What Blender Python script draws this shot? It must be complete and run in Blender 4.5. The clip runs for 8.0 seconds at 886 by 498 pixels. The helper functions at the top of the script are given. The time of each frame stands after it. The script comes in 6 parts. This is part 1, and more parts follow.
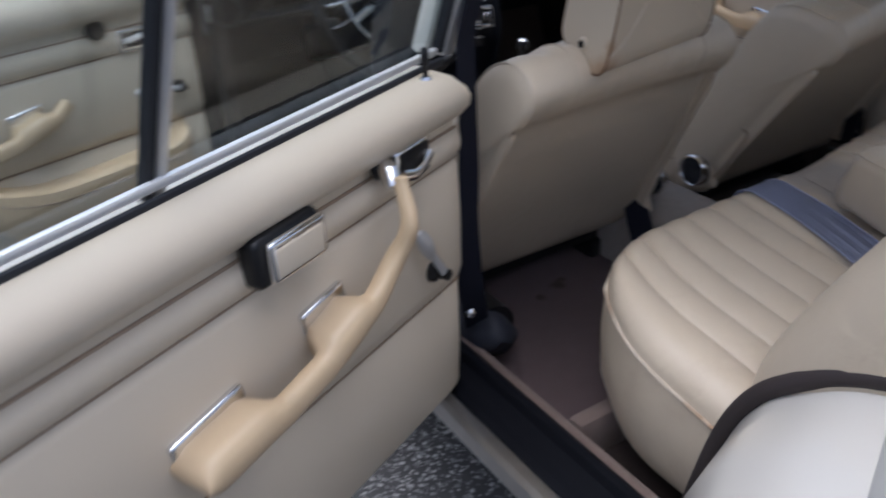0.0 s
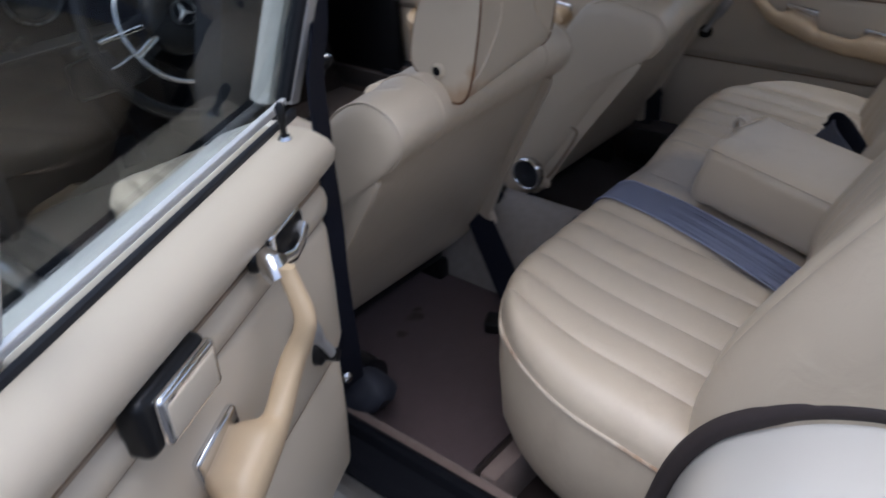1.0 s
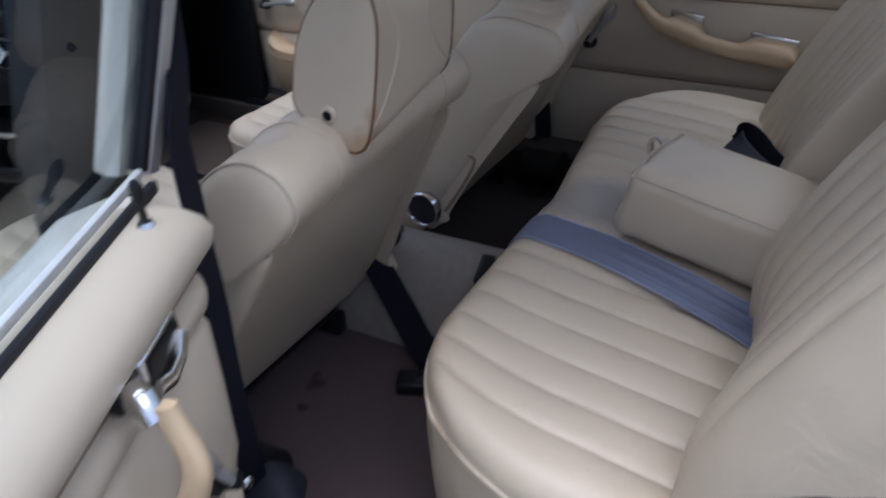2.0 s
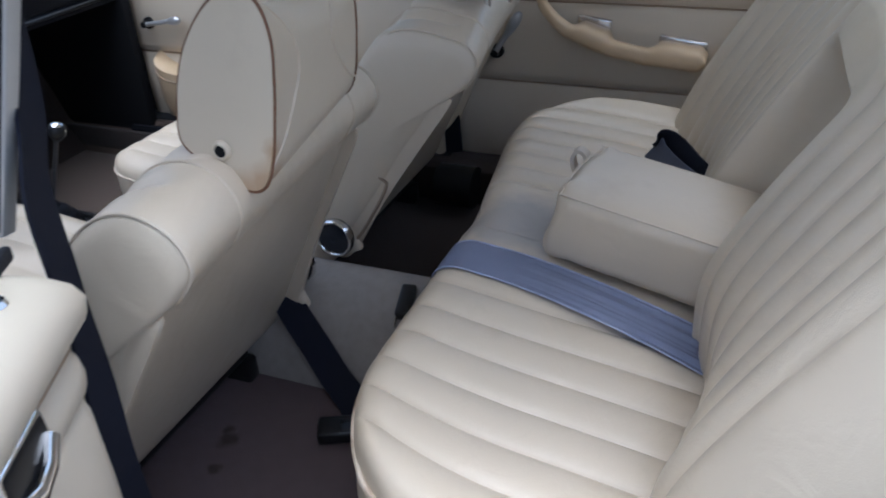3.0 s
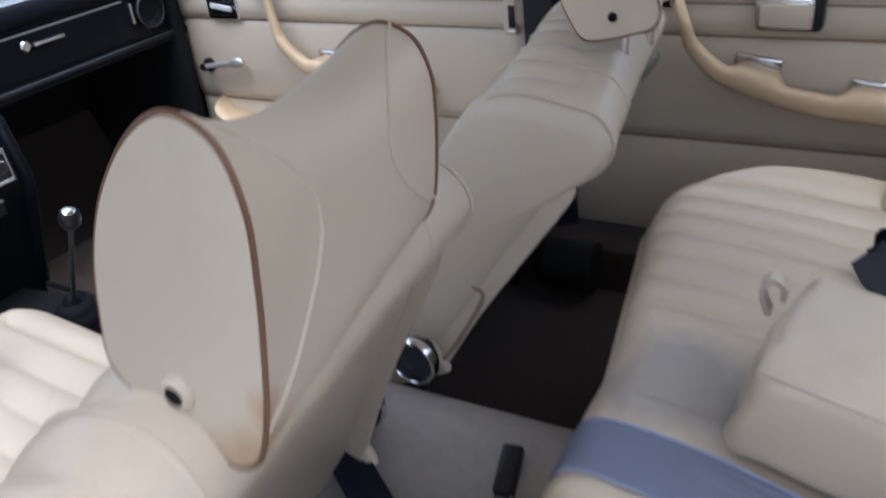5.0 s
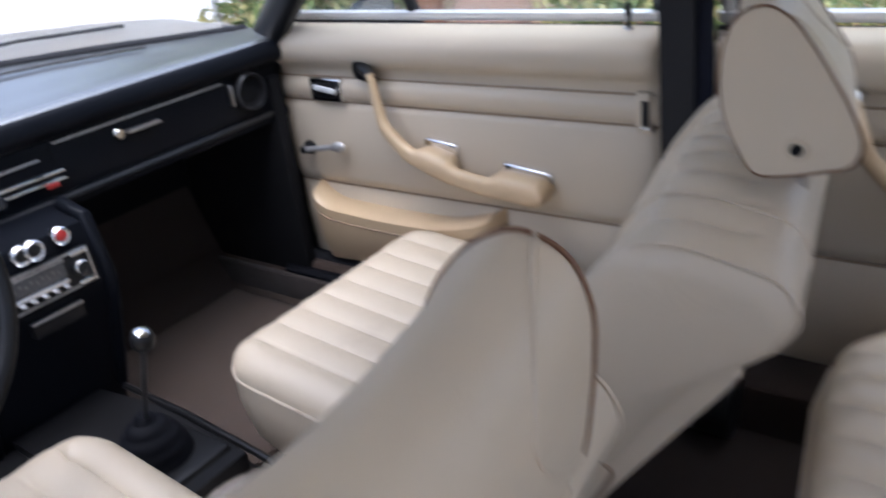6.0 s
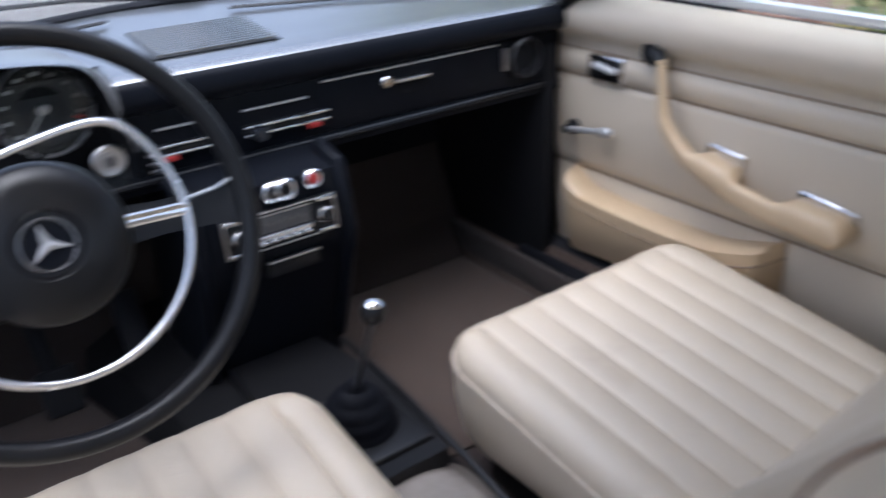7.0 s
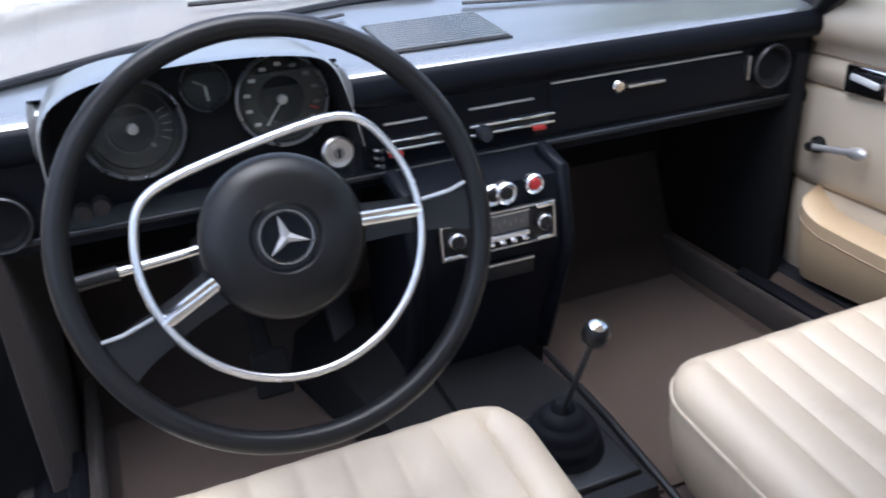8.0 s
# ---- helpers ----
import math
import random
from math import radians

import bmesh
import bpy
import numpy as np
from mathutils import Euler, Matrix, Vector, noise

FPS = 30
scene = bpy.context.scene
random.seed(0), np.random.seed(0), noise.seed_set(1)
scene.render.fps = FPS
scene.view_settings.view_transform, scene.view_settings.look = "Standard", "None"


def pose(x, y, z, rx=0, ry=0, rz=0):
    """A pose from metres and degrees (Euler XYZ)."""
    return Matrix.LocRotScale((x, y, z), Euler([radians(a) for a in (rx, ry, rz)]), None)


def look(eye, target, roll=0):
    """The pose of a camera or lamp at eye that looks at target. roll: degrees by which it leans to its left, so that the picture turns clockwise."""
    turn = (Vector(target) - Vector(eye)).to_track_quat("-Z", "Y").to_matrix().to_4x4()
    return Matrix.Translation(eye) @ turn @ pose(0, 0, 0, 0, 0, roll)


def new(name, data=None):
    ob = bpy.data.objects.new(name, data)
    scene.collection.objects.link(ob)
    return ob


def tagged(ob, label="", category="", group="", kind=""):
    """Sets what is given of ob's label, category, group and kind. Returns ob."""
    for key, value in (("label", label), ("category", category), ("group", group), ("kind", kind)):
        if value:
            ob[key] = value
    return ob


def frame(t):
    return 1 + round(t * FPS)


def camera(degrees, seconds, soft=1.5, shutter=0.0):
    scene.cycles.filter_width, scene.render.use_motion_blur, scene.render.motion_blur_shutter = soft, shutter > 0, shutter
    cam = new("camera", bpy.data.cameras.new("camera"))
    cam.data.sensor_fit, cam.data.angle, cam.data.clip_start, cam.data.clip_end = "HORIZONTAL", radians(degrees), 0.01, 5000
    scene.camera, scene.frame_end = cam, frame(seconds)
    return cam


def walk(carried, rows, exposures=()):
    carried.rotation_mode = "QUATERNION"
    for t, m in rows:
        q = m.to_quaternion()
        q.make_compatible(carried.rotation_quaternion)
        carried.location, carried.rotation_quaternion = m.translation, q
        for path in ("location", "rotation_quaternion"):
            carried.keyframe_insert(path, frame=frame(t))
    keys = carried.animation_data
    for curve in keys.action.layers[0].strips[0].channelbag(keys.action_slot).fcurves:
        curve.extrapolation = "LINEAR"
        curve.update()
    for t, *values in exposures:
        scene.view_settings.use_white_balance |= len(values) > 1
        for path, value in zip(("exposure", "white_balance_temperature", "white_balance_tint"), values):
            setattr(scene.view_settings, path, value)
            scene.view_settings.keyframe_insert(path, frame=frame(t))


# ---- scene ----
cam = camera(56.8, 8.0, soft=1.8, shutter=0.8)
PATH = [
    (0, (-1.248, -1.06, 1.201), (-0.347, 0.432, 0.22), -2.8),
    (0.5, (-1.241, -0.935, 1.214), (-0.122, 0.364, 0.185), -3.2),
    (1, (-1.24, -0.846, 1.22), (0.05, 0.283, 0.191), -3.3),
    (1.5, (-1.207, -0.764, 1.203), (0.199, 0.213, 0.169), -3.1),
    (2, (-1.119, -0.7, 1.193), (0.356, 0.182, 0.17), -3.3),
    (3.3, (-1.004, -0.622, 1.157), (0.583, 0.038, 0.135), -3.0),
    (3.5, (-0.974, -0.606, 1.147), (0.583, 0.081, 0.095), -3.3),
    (4, (-0.865, -0.569, 1.12), (0.674, 0.132, 0.051), -3.6),
    (4.2, (-0.818, -0.55, 1.114), (0.704, 0.21, 0.062), -4.6),
    (5.3, (-0.617, -0.429, 1.126), (0.876, 0.505, 0.179), -6.4),
    (5.5, (-0.577, -0.405, 1.13), (0.915, 0.56, 0.213), -6.1),
    (6, (-0.505, -0.341, 1.147), (0.919, 0.775, 0.296), -7.3),
    (6.5, (-0.445, -0.278, 1.133), (0.843, 1.025, 0.331), -5.9),
    (7, (-0.449, -0.197, 1.142), (0.598, 1.256, 0.25), -2.1),
    (7.5, (-0.457, -0.15, 1.138), (0.33, 1.456, 0.243), -2.8),
    (8, (-0.466, -0.119, 1.134), (0.202, 1.549, 0.257), -3.1),
]
walk(cam, [(t, look(eye, target, roll)) for t, eye, target, roll in PATH], exposures=[(0.0, 0.41, 5620, 13), (1.5, 0.44, 5450, 13), (3.5, 1.24, 5190, 8), (4.0, 1.27, 5220, 9), (5.5, 1.59, 5620, 12), (6.0, 1.32, 5620, 14), (6.5, 1.34, 5630, 15), (7.0, 1.25, 5510, 13), (7.5, 1.40, 5530, 13), (8.0, 1.56, 5570, 12)])

# ---------------------------------------------------------------- world, sun, exposure
world = bpy.data.worlds.new("world")
scene.world = world
world.use_nodes = True
wn = world.node_tree
sky = wn.nodes.new("ShaderNodeTexSky")
sky.sky_type = "NISHITA"
sky.sun_disc = False
sky.sun_elevation = radians(81)
sky.sun_rotation = radians(-135)
sky.air_density, sky.dust_density, sky.ozone_density = 1.0, 5.0, 1.0
haze = wn.nodes.new("ShaderNodeHueSaturation")  # thin cloud whitens the sky
haze.inputs["Saturation"].default_value = 0.62
wn.links.new(sky.outputs[0], haze.inputs["Color"])
wn.links.new(haze.outputs[0], wn.nodes["Background"].inputs[0])
wn.nodes["Background"].inputs[1].default_value = 0.15
sun = new("sun", bpy.data.lights.new("sun", "SUN"))
sun.data.energy, sun.data.angle, sun.data.color = 1.1, radians(65), (1.0, 0.97, 0.93)
sun.matrix_world = look((-0.65, -0.65, 6.5), (0, 0, 0))

# ---------------------------------------------------------------- materials


def material(name, color, rough=0.5, metal=0.0, vary=0.12, scale=6.0, grain=0.0, grain_scale=600.0, coat=0.0, stain=None, sheen=0.0, stain_at=0.62, crease=0.0, spots=(), spot_color=(0, 0, 0), coat_rough=0.08, spec=0.5):
    m = bpy.data.materials.new(name)
    m.use_nodes = True
    nt, nodes, link = m.node_tree, m.node_tree.nodes, m.node_tree.links.new
    b = nodes["Principled BSDF"]
    b.inputs["Roughness"].default_value, b.inputs["Metallic"].default_value = rough, metal
    b.inputs["Coat Weight"].default_value = coat
    b.inputs["Coat Roughness"].default_value = coat_rough
    b.inputs["Specular IOR Level"].default_value = spec
    b.inputs["Sheen Weight"].default_value = sheen
    co = nodes.new("ShaderNodeTexCoord")
    n1 = nodes.new("ShaderNodeTexNoise")
    n1.inputs["Scale"].default_value, n1.inputs["Detail"].default_value = scale, 6
    link(co.outputs["Object"], n1.inputs["Vector"])
    mix = nodes.new("ShaderNodeMix")
    mix.data_type = "RGBA"
    lo = tuple(c * (1 - vary) for c in color)
    hi = tuple(min(1, c * (1 + vary)) for c in color)
    mix.inputs[6].default_value, mix.inputs[7].default_value = (*lo, 1), (*hi, 1)
    link(n1.outputs["Fac"], mix.inputs[0])
    out = mix.outputs[2]
    if stain:
        n2 = nodes.new("ShaderNodeTexNoise")
        n2.inputs["Scale"].default_value, n2.inputs["Detail"].default_value = scale * 0.55, 8
        n2.inputs["Roughness"].default_value = 0.65
        link(co.outputs["Object"], n2.inputs["Vector"])
        ramp = nodes.new("ShaderNodeValToRGB")
        ramp.color_ramp.elements[0].position, ramp.color_ramp.elements[1].position = stain_at, stain_at + 0.16
        link(n2.outputs["Fac"], ramp.inputs[0])
        mx = nodes.new("ShaderNodeMix")
        mx.data_type = "RGBA"
        mx.inputs[7].default_value = (*stain, 1)
        link(ramp.outputs[0], mx.inputs[0])
        link(out, mx.inputs[6])
        out = mx.outputs[2]
    for sx, sy, sz, sr in spots:
        # a soft-edged spill, its rim broken by noise
        sub = nodes.new("ShaderNodeVectorMath")
        sub.operation = "DISTANCE"
        warp = nodes.new("ShaderNodeTexNoise")
        warp.inputs["Scale"].default_value = 45
        add = nodes.new("ShaderNodeVectorMath")
        add.operation = "MULTIPLY_ADD"
        add.inputs[1].default_value = (0.03, 0.03, 0.0)
        link(co.outputs["Object"], warp.inputs["Vector"])
        link(warp.outputs["Color"], add.inputs[0])
        link(co.outputs["Object"], add.inputs[2])
        link(add.outputs[0], sub.inputs[0])
        sub.inputs[1].default_value = (sx + 0.015, sy + 0.015, sz)
        mr = nodes.new("ShaderNodeMapRange")
        mr.inputs[1].default_value, mr.inputs[2].default_value = sr * 1.35, sr * 0.6
        link(sub.outputs["Value"], mr.inputs[0])
        sm = nodes.new("ShaderNodeMix")
        sm.data_type = "RGBA"
        sm.inputs[7].default_value = (*spot_color, 1)
        link(mr.outputs[0], sm.inputs[0])
        link(out, sm.inputs[6])
        out = sm.outputs[2]
    link(out, b.inputs["Base Color"])
    rr = nodes.new("ShaderNodeMapRange")
    rr.inputs[3].default_value, rr.inputs[4].default_value = max(0.02, rough * 0.82), min(1, rough * 1.18)
    link(n1.outputs["Fac"], rr.inputs[0])
    link(rr.outputs[0], b.inputs["Roughness"])
    if grain:
        n3 = nodes.new("ShaderNodeTexNoise")
        n3.inputs["Scale"].default_value, n3.inputs["Detail"].default_value = grain_scale, 3
        link(co.outputs["Object"], n3.inputs["Vector"])
        bump = nodes.new("ShaderNodeBump")
        bump.inputs["Strength"].default_value, bump.inputs["Distance"].default_value = grain, 0.001
        link(n3.outputs["Fac"], bump.inputs["Height"])
        link(bump.outputs[0], b.inputs["Normal"])
        if crease:
            n4 = nodes.new("ShaderNodeTexNoise")
            n4.inputs["Scale"].default_value, n4.inputs["Detail"].default_value = 17, 4
            n4.inputs["Distortion"].default_value = 0.6
            link(co.outputs["Object"], n4.inputs["Vector"])
            b2 = nodes.new("ShaderNodeBump")
            b2.inputs["Strength"].default_value, b2.inputs["Distance"].default_value = crease, 0.006
            link(n4.outputs["Fac"], b2.inputs["Height"])
            link(b2.outputs[0], bump.inputs["Normal"])
    return m


LEATHER = material("cream_leatherette", (0.575, 0.484, 0.362), 0.34, vary=0.07, scale=5, grain=0.25, grain_scale=900, stain=(0.46, 0.37, 0.27), stain_at=0.62, crease=0.46)
BENCHM = material("cream_bench_leatherette", (0.575, 0.484, 0.362), 0.35, vary=0.07, scale=5, grain=0.25, grain_scale=900, stain=(0.46, 0.37, 0.27), stain_at=0.57, crease=0.44, spots=((-0.045, -0.295, 0.592, 0.050), (0.015, -0.320, 0.590, 0.052), (-0.030, -0.360, 0.585, 0.050)), spot_color=(0.37, 0.325, 0.275))
PANEL = material("cream_door_vinyl", (0.60, 0.515, 0.395), 0.42, vary=0.05, scale=4, grain=0.25, grain_scale=800)
SEAM = material("cream_seam", (0.565, 0.475, 0.360), 0.5, vary=0.08, scale=30)
WORN = material("worn_cream_welt", (0.60, 0.51, 0.40), 0.5, vary=0.15, scale=16, stain=(0.27, 0.15, 0.075), stain_at=0.50)
BEADM = material("brown_shadow_welt", (0.30, 0.22, 0.15), 0.55, vary=0.12, scale=20)
PIPING = material("worn_brown_piping", (0.15, 0.070, 0.035), 0.5, vary=0.35, scale=25, stain=(0.5, 0.4, 0.3), stain_at=0.66)
TAN = material("tan_armrest_plastic", (0.58, 0.435, 0.27), 0.36, vary=0.08, scale=9, grain=0.15, grain_scale=500)
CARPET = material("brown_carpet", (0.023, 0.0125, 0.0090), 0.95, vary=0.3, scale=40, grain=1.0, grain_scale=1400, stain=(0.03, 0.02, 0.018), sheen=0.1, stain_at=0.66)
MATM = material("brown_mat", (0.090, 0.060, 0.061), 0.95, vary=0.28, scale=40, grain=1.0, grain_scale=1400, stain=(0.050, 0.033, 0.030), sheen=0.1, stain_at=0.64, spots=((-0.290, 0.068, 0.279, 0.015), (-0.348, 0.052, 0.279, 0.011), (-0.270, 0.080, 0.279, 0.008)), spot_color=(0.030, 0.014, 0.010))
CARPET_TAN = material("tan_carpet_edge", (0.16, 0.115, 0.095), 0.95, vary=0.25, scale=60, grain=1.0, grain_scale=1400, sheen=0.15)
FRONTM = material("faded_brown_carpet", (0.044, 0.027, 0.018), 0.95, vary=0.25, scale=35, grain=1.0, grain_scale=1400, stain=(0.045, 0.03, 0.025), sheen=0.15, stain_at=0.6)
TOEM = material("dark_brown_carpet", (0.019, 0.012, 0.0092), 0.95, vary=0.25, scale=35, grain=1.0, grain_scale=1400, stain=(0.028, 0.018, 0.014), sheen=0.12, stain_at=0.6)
TUNNELC = material("grey_tunnel_carpet", (0.285, 0.252, 0.224), 0.9, vary=0.2, scale=60, grain=0.8, grain_scale=1300)
BLACK = material("black_plastic", (0.010, 0.010, 0.011), 0.32, vary=0.2, scale=20, grain=0.10, spec=0.30)
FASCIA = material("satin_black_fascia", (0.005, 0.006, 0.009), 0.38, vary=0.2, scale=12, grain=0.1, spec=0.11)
KNOBM = material("gunmetal_knob", (0.035, 0.040, 0.050), 0.22, 0.5, vary=0.1, scale=30)
RINGM = material("grey_metal_ring", (0.30, 0.30, 0.31), 0.28, 0.8, vary=0.1, scale=40)
HEADM = material("cream_headrest_leatherette", (0.575, 0.484, 0.362), 0.42, vary=0.07, scale=5, grain=0.25, grain_scale=900, stain=(0.46, 0.37, 0.27), stain_at=0.62, crease=0.15, spots=((-0.462, -0.150, 0.832, 0.022), (-0.462, -0.185, 0.826, 0.024), (-0.462, -0.222, 0.838, 0.026), (-0.462, -0.240, 0.870, 0.018)), spot_color=(0.42, 0.29, 0.18))
MATT = material("matt_black_trim", (0.006, 0.006, 0.007), 0.9, vary=0.3, scale=10, spec=0.2)
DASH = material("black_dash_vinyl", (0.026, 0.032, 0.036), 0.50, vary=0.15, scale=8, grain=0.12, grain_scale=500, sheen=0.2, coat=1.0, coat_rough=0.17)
# coat index far above vinyl's, to strengthen the pad's sky reflection
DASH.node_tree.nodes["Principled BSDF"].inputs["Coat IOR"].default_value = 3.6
BEZEL = material("satin_bezel", (0.55, 0.55, 0.55), 0.38, 0.55, vary=0.08, scale=40)
# reflected sky is put into this near-white, only partly metallic colour
SILLM = material("sky_paled_metal", (0.90, 0.90, 0.90), 0.30, 0.35, vary=0.04, scale=20)
RUBBER = material("black_rubber", (0.012, 0.013, 0.017), 0.6, vary=0.25, scale=14, grain=0.3, grain_scale=300, spec=0.35)
TREAD = material("black_sill_tread", (0.006, 0.0065, 0.009), 0.6, vary=0.25, scale=14, grain=0.3, grain_scale=300, spec=0.08)
VENT = material("dull_vent_ring", (0.10, 0.10, 0.105), 0.35, 0.7, vary=0.1, scale=40)
SEAL = material("brown_black_seal", (0.035, 0.026, 0.025), 0.75, vary=0.25, scale=30, grain=0.4)
CHROME = material("chrome", (0.75, 0.75, 0.76), 0.10, 1.0, vary=0.05, scale=30)
SATIN = material("satin_chrome", (0.78, 0.78, 0.80), 0.26, 1.0, vary=0.05, scale=30)
ALU = material("brushed_aluminium", (0.62, 0.61, 0.60), 0.32, 1.0, vary=0.1, scale=40)
PAINT = material("light_ivory_paint", (0.62, 0.59, 0.53), 0.30, vary=0.03, scale=3, coat=0.6)
BELT = material("navy_belt_webbing", (0.009, 0.010, 0.018), 0.85, vary=0.25, scale=30, grain=0.6, grain_scale=700, spec=0.2)
NAVY = material("slate_navy_webbing", (0.060, 0.068, 0.10), 0.75, vary=0.25, scale=30, grain=0.6, grain_scale=700)
REELM = material("navy_reel_cloth", (0.013, 0.015, 0.024), 0.75, vary=0.3, scale=22, grain=0.5, grain_scale=500)
STRAP = material("faded_blue_webbing", (0.35, 0.38, 0.52), 0.6, vary=0.12, scale=18, grain=0.6, grain_scale=800)
IVORY = material("chalky_white_marking", (0.48, 0.48, 0.45), 0.6)
GREYM = material("dull_grey_scale", (0.060, 0.060, 0.062), 0.35, 0.2)
FAINT = material("faded_grey_marking", (0.16, 0.155, 0.14), 0.6)
SCALEM = material("charcoal_scale_print", (0.030, 0.030, 0.028), 0.6)
RED = material("red_marking", (0.36, 0.025, 0.022), 0.4)
DIAL = material("dial_face", (0.009, 0.011, 0.011), 0.6, vary=0.15)
LINER = material("cream_headliner", (0.70, 0.65, 0.56), 0.8, vary=0.05, scale=10, grain=0.3)
ASPHALT = material("asphalt", (0.062, 0.06, 0.058), 0.9, vary=0.4, scale=60, grain=1.0, grain_scale=120, stain=(0.30, 0.29, 0.27), stain_at=0.66)
CHIP_PALE = material("pale_chip", (0.34, 0.33, 0.31), 0.7, vary=0.4, scale=90)
CHIP_GREY = material("grey_chip", (0.17, 0.165, 0.16), 0.75, vary=0.4, scale=90)
CONCRETE = material("pale_concrete", (0.80, 0.78, 0.74), 0.9, vary=0.1, scale=3, grain=0.5, grain_scale=90)
EARTH = material("dry_earth", (0.30, 0.20, 0.12), 0.95, vary=0.35, scale=5, grain=0.6, grain_scale=60)
LEAF = material("leaf_green", (0.15, 0.20, 0.055), 0.55, vary=0.55, scale=3)
LEAF_DRY = material("leaf_yellow", (0.46, 0.41, 0.16), 0.6, vary=0.4, scale=3)
BARK = material("red_brown_bark", (0.27, 0.125, 0.070), 0.9, vary=0.35, scale=14, grain=1.0, grain_scale=60)
STONE = material("reddish_stone", (0.36, 0.22, 0.16), 0.85, vary=0.3, scale=9, grain=0.7, grain_scale=60)
TYRE = material("tyre_rubber", (0.02, 0.02, 0.02), 0.8, vary=0.2)


def glass_material(name, tint, low=0.045, high=0.8):
    m = bpy.data.materials.new(name)
    m.use_nodes = True
    nodes, link = m.node_tree.nodes, m.node_tree.links.new
    nodes.remove(nodes["Principled BSDF"])
    t = nodes.new("ShaderNodeBsdfTransparent")
    t.inputs[0].default_value = (*tint, 1)
    g = nodes.new("ShaderNodeBsdfGlossy")
    g.inputs["Roughness"].default_value = 0.02
    lw = nodes.new("ShaderNodeLayerWeight")
    lw.inputs["Blend"].default_value = 0.5
    pw = nodes.new("ShaderNodeMath")
    pw.operation = "POWER"
    pw.inputs[1].default_value = 4.0
    link(lw.outputs["Facing"], pw.inputs[0])
    f = nodes.new("ShaderNodeMapRange")
    f.inputs[3].default_value, f.inputs[4].default_value = low, high
    link(pw.outputs[0], f.inputs[0])
    mix = nodes.new("ShaderNodeMixShader")
    link(f.outputs[0], mix.inputs[0])
    link(t.outputs[0], mix.inputs[1])
    link(g.outputs[0], mix.inputs[2])
    link(mix.outputs[0], nodes["Material Output"].inputs[0])
    return m


GLASS = glass_material("window_glass", (0.98, 0.985, 0.98), 0.04, 0.5)
SIDE_GLASS = glass_material("side_window_glass", (0.84, 0.89, 0.89), 0.06, 0.34)
LENS = glass_material("dial_glass", (0.97, 0.98, 0.98), 0.012, 0.25)

# ---------------------------------------------------------------- mesh helpers
I4 = Matrix.Identity(4)


def thing(name, at, label, category, group="", kind=""):
    ob = new(name)
    ob.location = at
    ob.empty_display_size = 0.05
    return tagged(ob, label, category, group, kind)


def part(name, bm, mat, parent=None, label="", smooth=True):
    bmesh.ops.recalc_face_normals(bm, faces=bm.faces)
    me = bpy.data.meshes.new(name)
    bm.to_mesh(me)
    bm.free()
    me.materials.append(mat)
    if smooth:
        me.shade_smooth()
        me.set_sharp_from_angle(angle=radians(40))
    ob = new(name, me)
    if parent is not None:
        ob.parent = parent
        if parent.parent is None and parent.data is None:
            ob.matrix_parent_inverse = Matrix.Translation(-parent.location)
    if label:
        ob["label"] = label
    return ob


def box(bm, c, size, bevel=0.0, m=None, seg=2):
    old = set(bm.verts)
    g = bmesh.ops.create_cube(bm, size=1.0)
    bmesh.ops.scale(bm, vec=size, verts=g["verts"])
    if bevel:
        es = list({e for v in g["verts"] for e in v.link_edges})
        bmesh.ops.bevel(bm, geom=es, offset=bevel, segments=seg, affect="EDGES", profile=0.5)
    t = Matrix.Translation(c) @ (m or I4)
    for v in bm.verts:
        if v not in old:
            v.co = t @ v.co
    return bm


def bx(c, size, bevel=0.0, m=None, seg=2):
    return box(bmesh.new(), c, size, bevel, m, seg)


def crom(pts, n, closed=True):
    """A smooth line through the points, n steps between each two."""
    P = [Vector(p) for p in pts]
    k = len(P)
    out = []
    for i in range(k if closed else k - 1):
        if closed:
            a, b, c, d = P[i - 1], P[i], P[(i + 1) % k], P[(i + 2) % k]
        else:
            a, b, c, d = P[max(i - 1, 0)], P[i], P[i + 1], P[min(i + 2, k - 1)]
        for j in range(n):
            t = j / n
            out.append(0.5 * (2 * b + (c - a) * t + (2 * a - 5 * b + 4 * c - d) * t * t + (3 * b - a - 3 * c + d) * t ** 3))
    if not closed:
        out.append(P[-1])
    return out


def loops(bm, rings, closed=True, caps=True):
    """Skin a list of rings of points, each of the same length."""
    vs = [[bm.verts.new(p) for p in r] for r in rings]
    n = len(rings[0])
    for a, b in zip(vs, vs[1:]):
        for i in range(n if closed else n - 1):
            j = (i + 1) % n
            bm.faces.new((a[i], a[j], b[j], b[i]))
    if caps and closed:
        bm.faces.new(vs[0][::-1])
        bm.faces.new(vs[-1])
    return vs


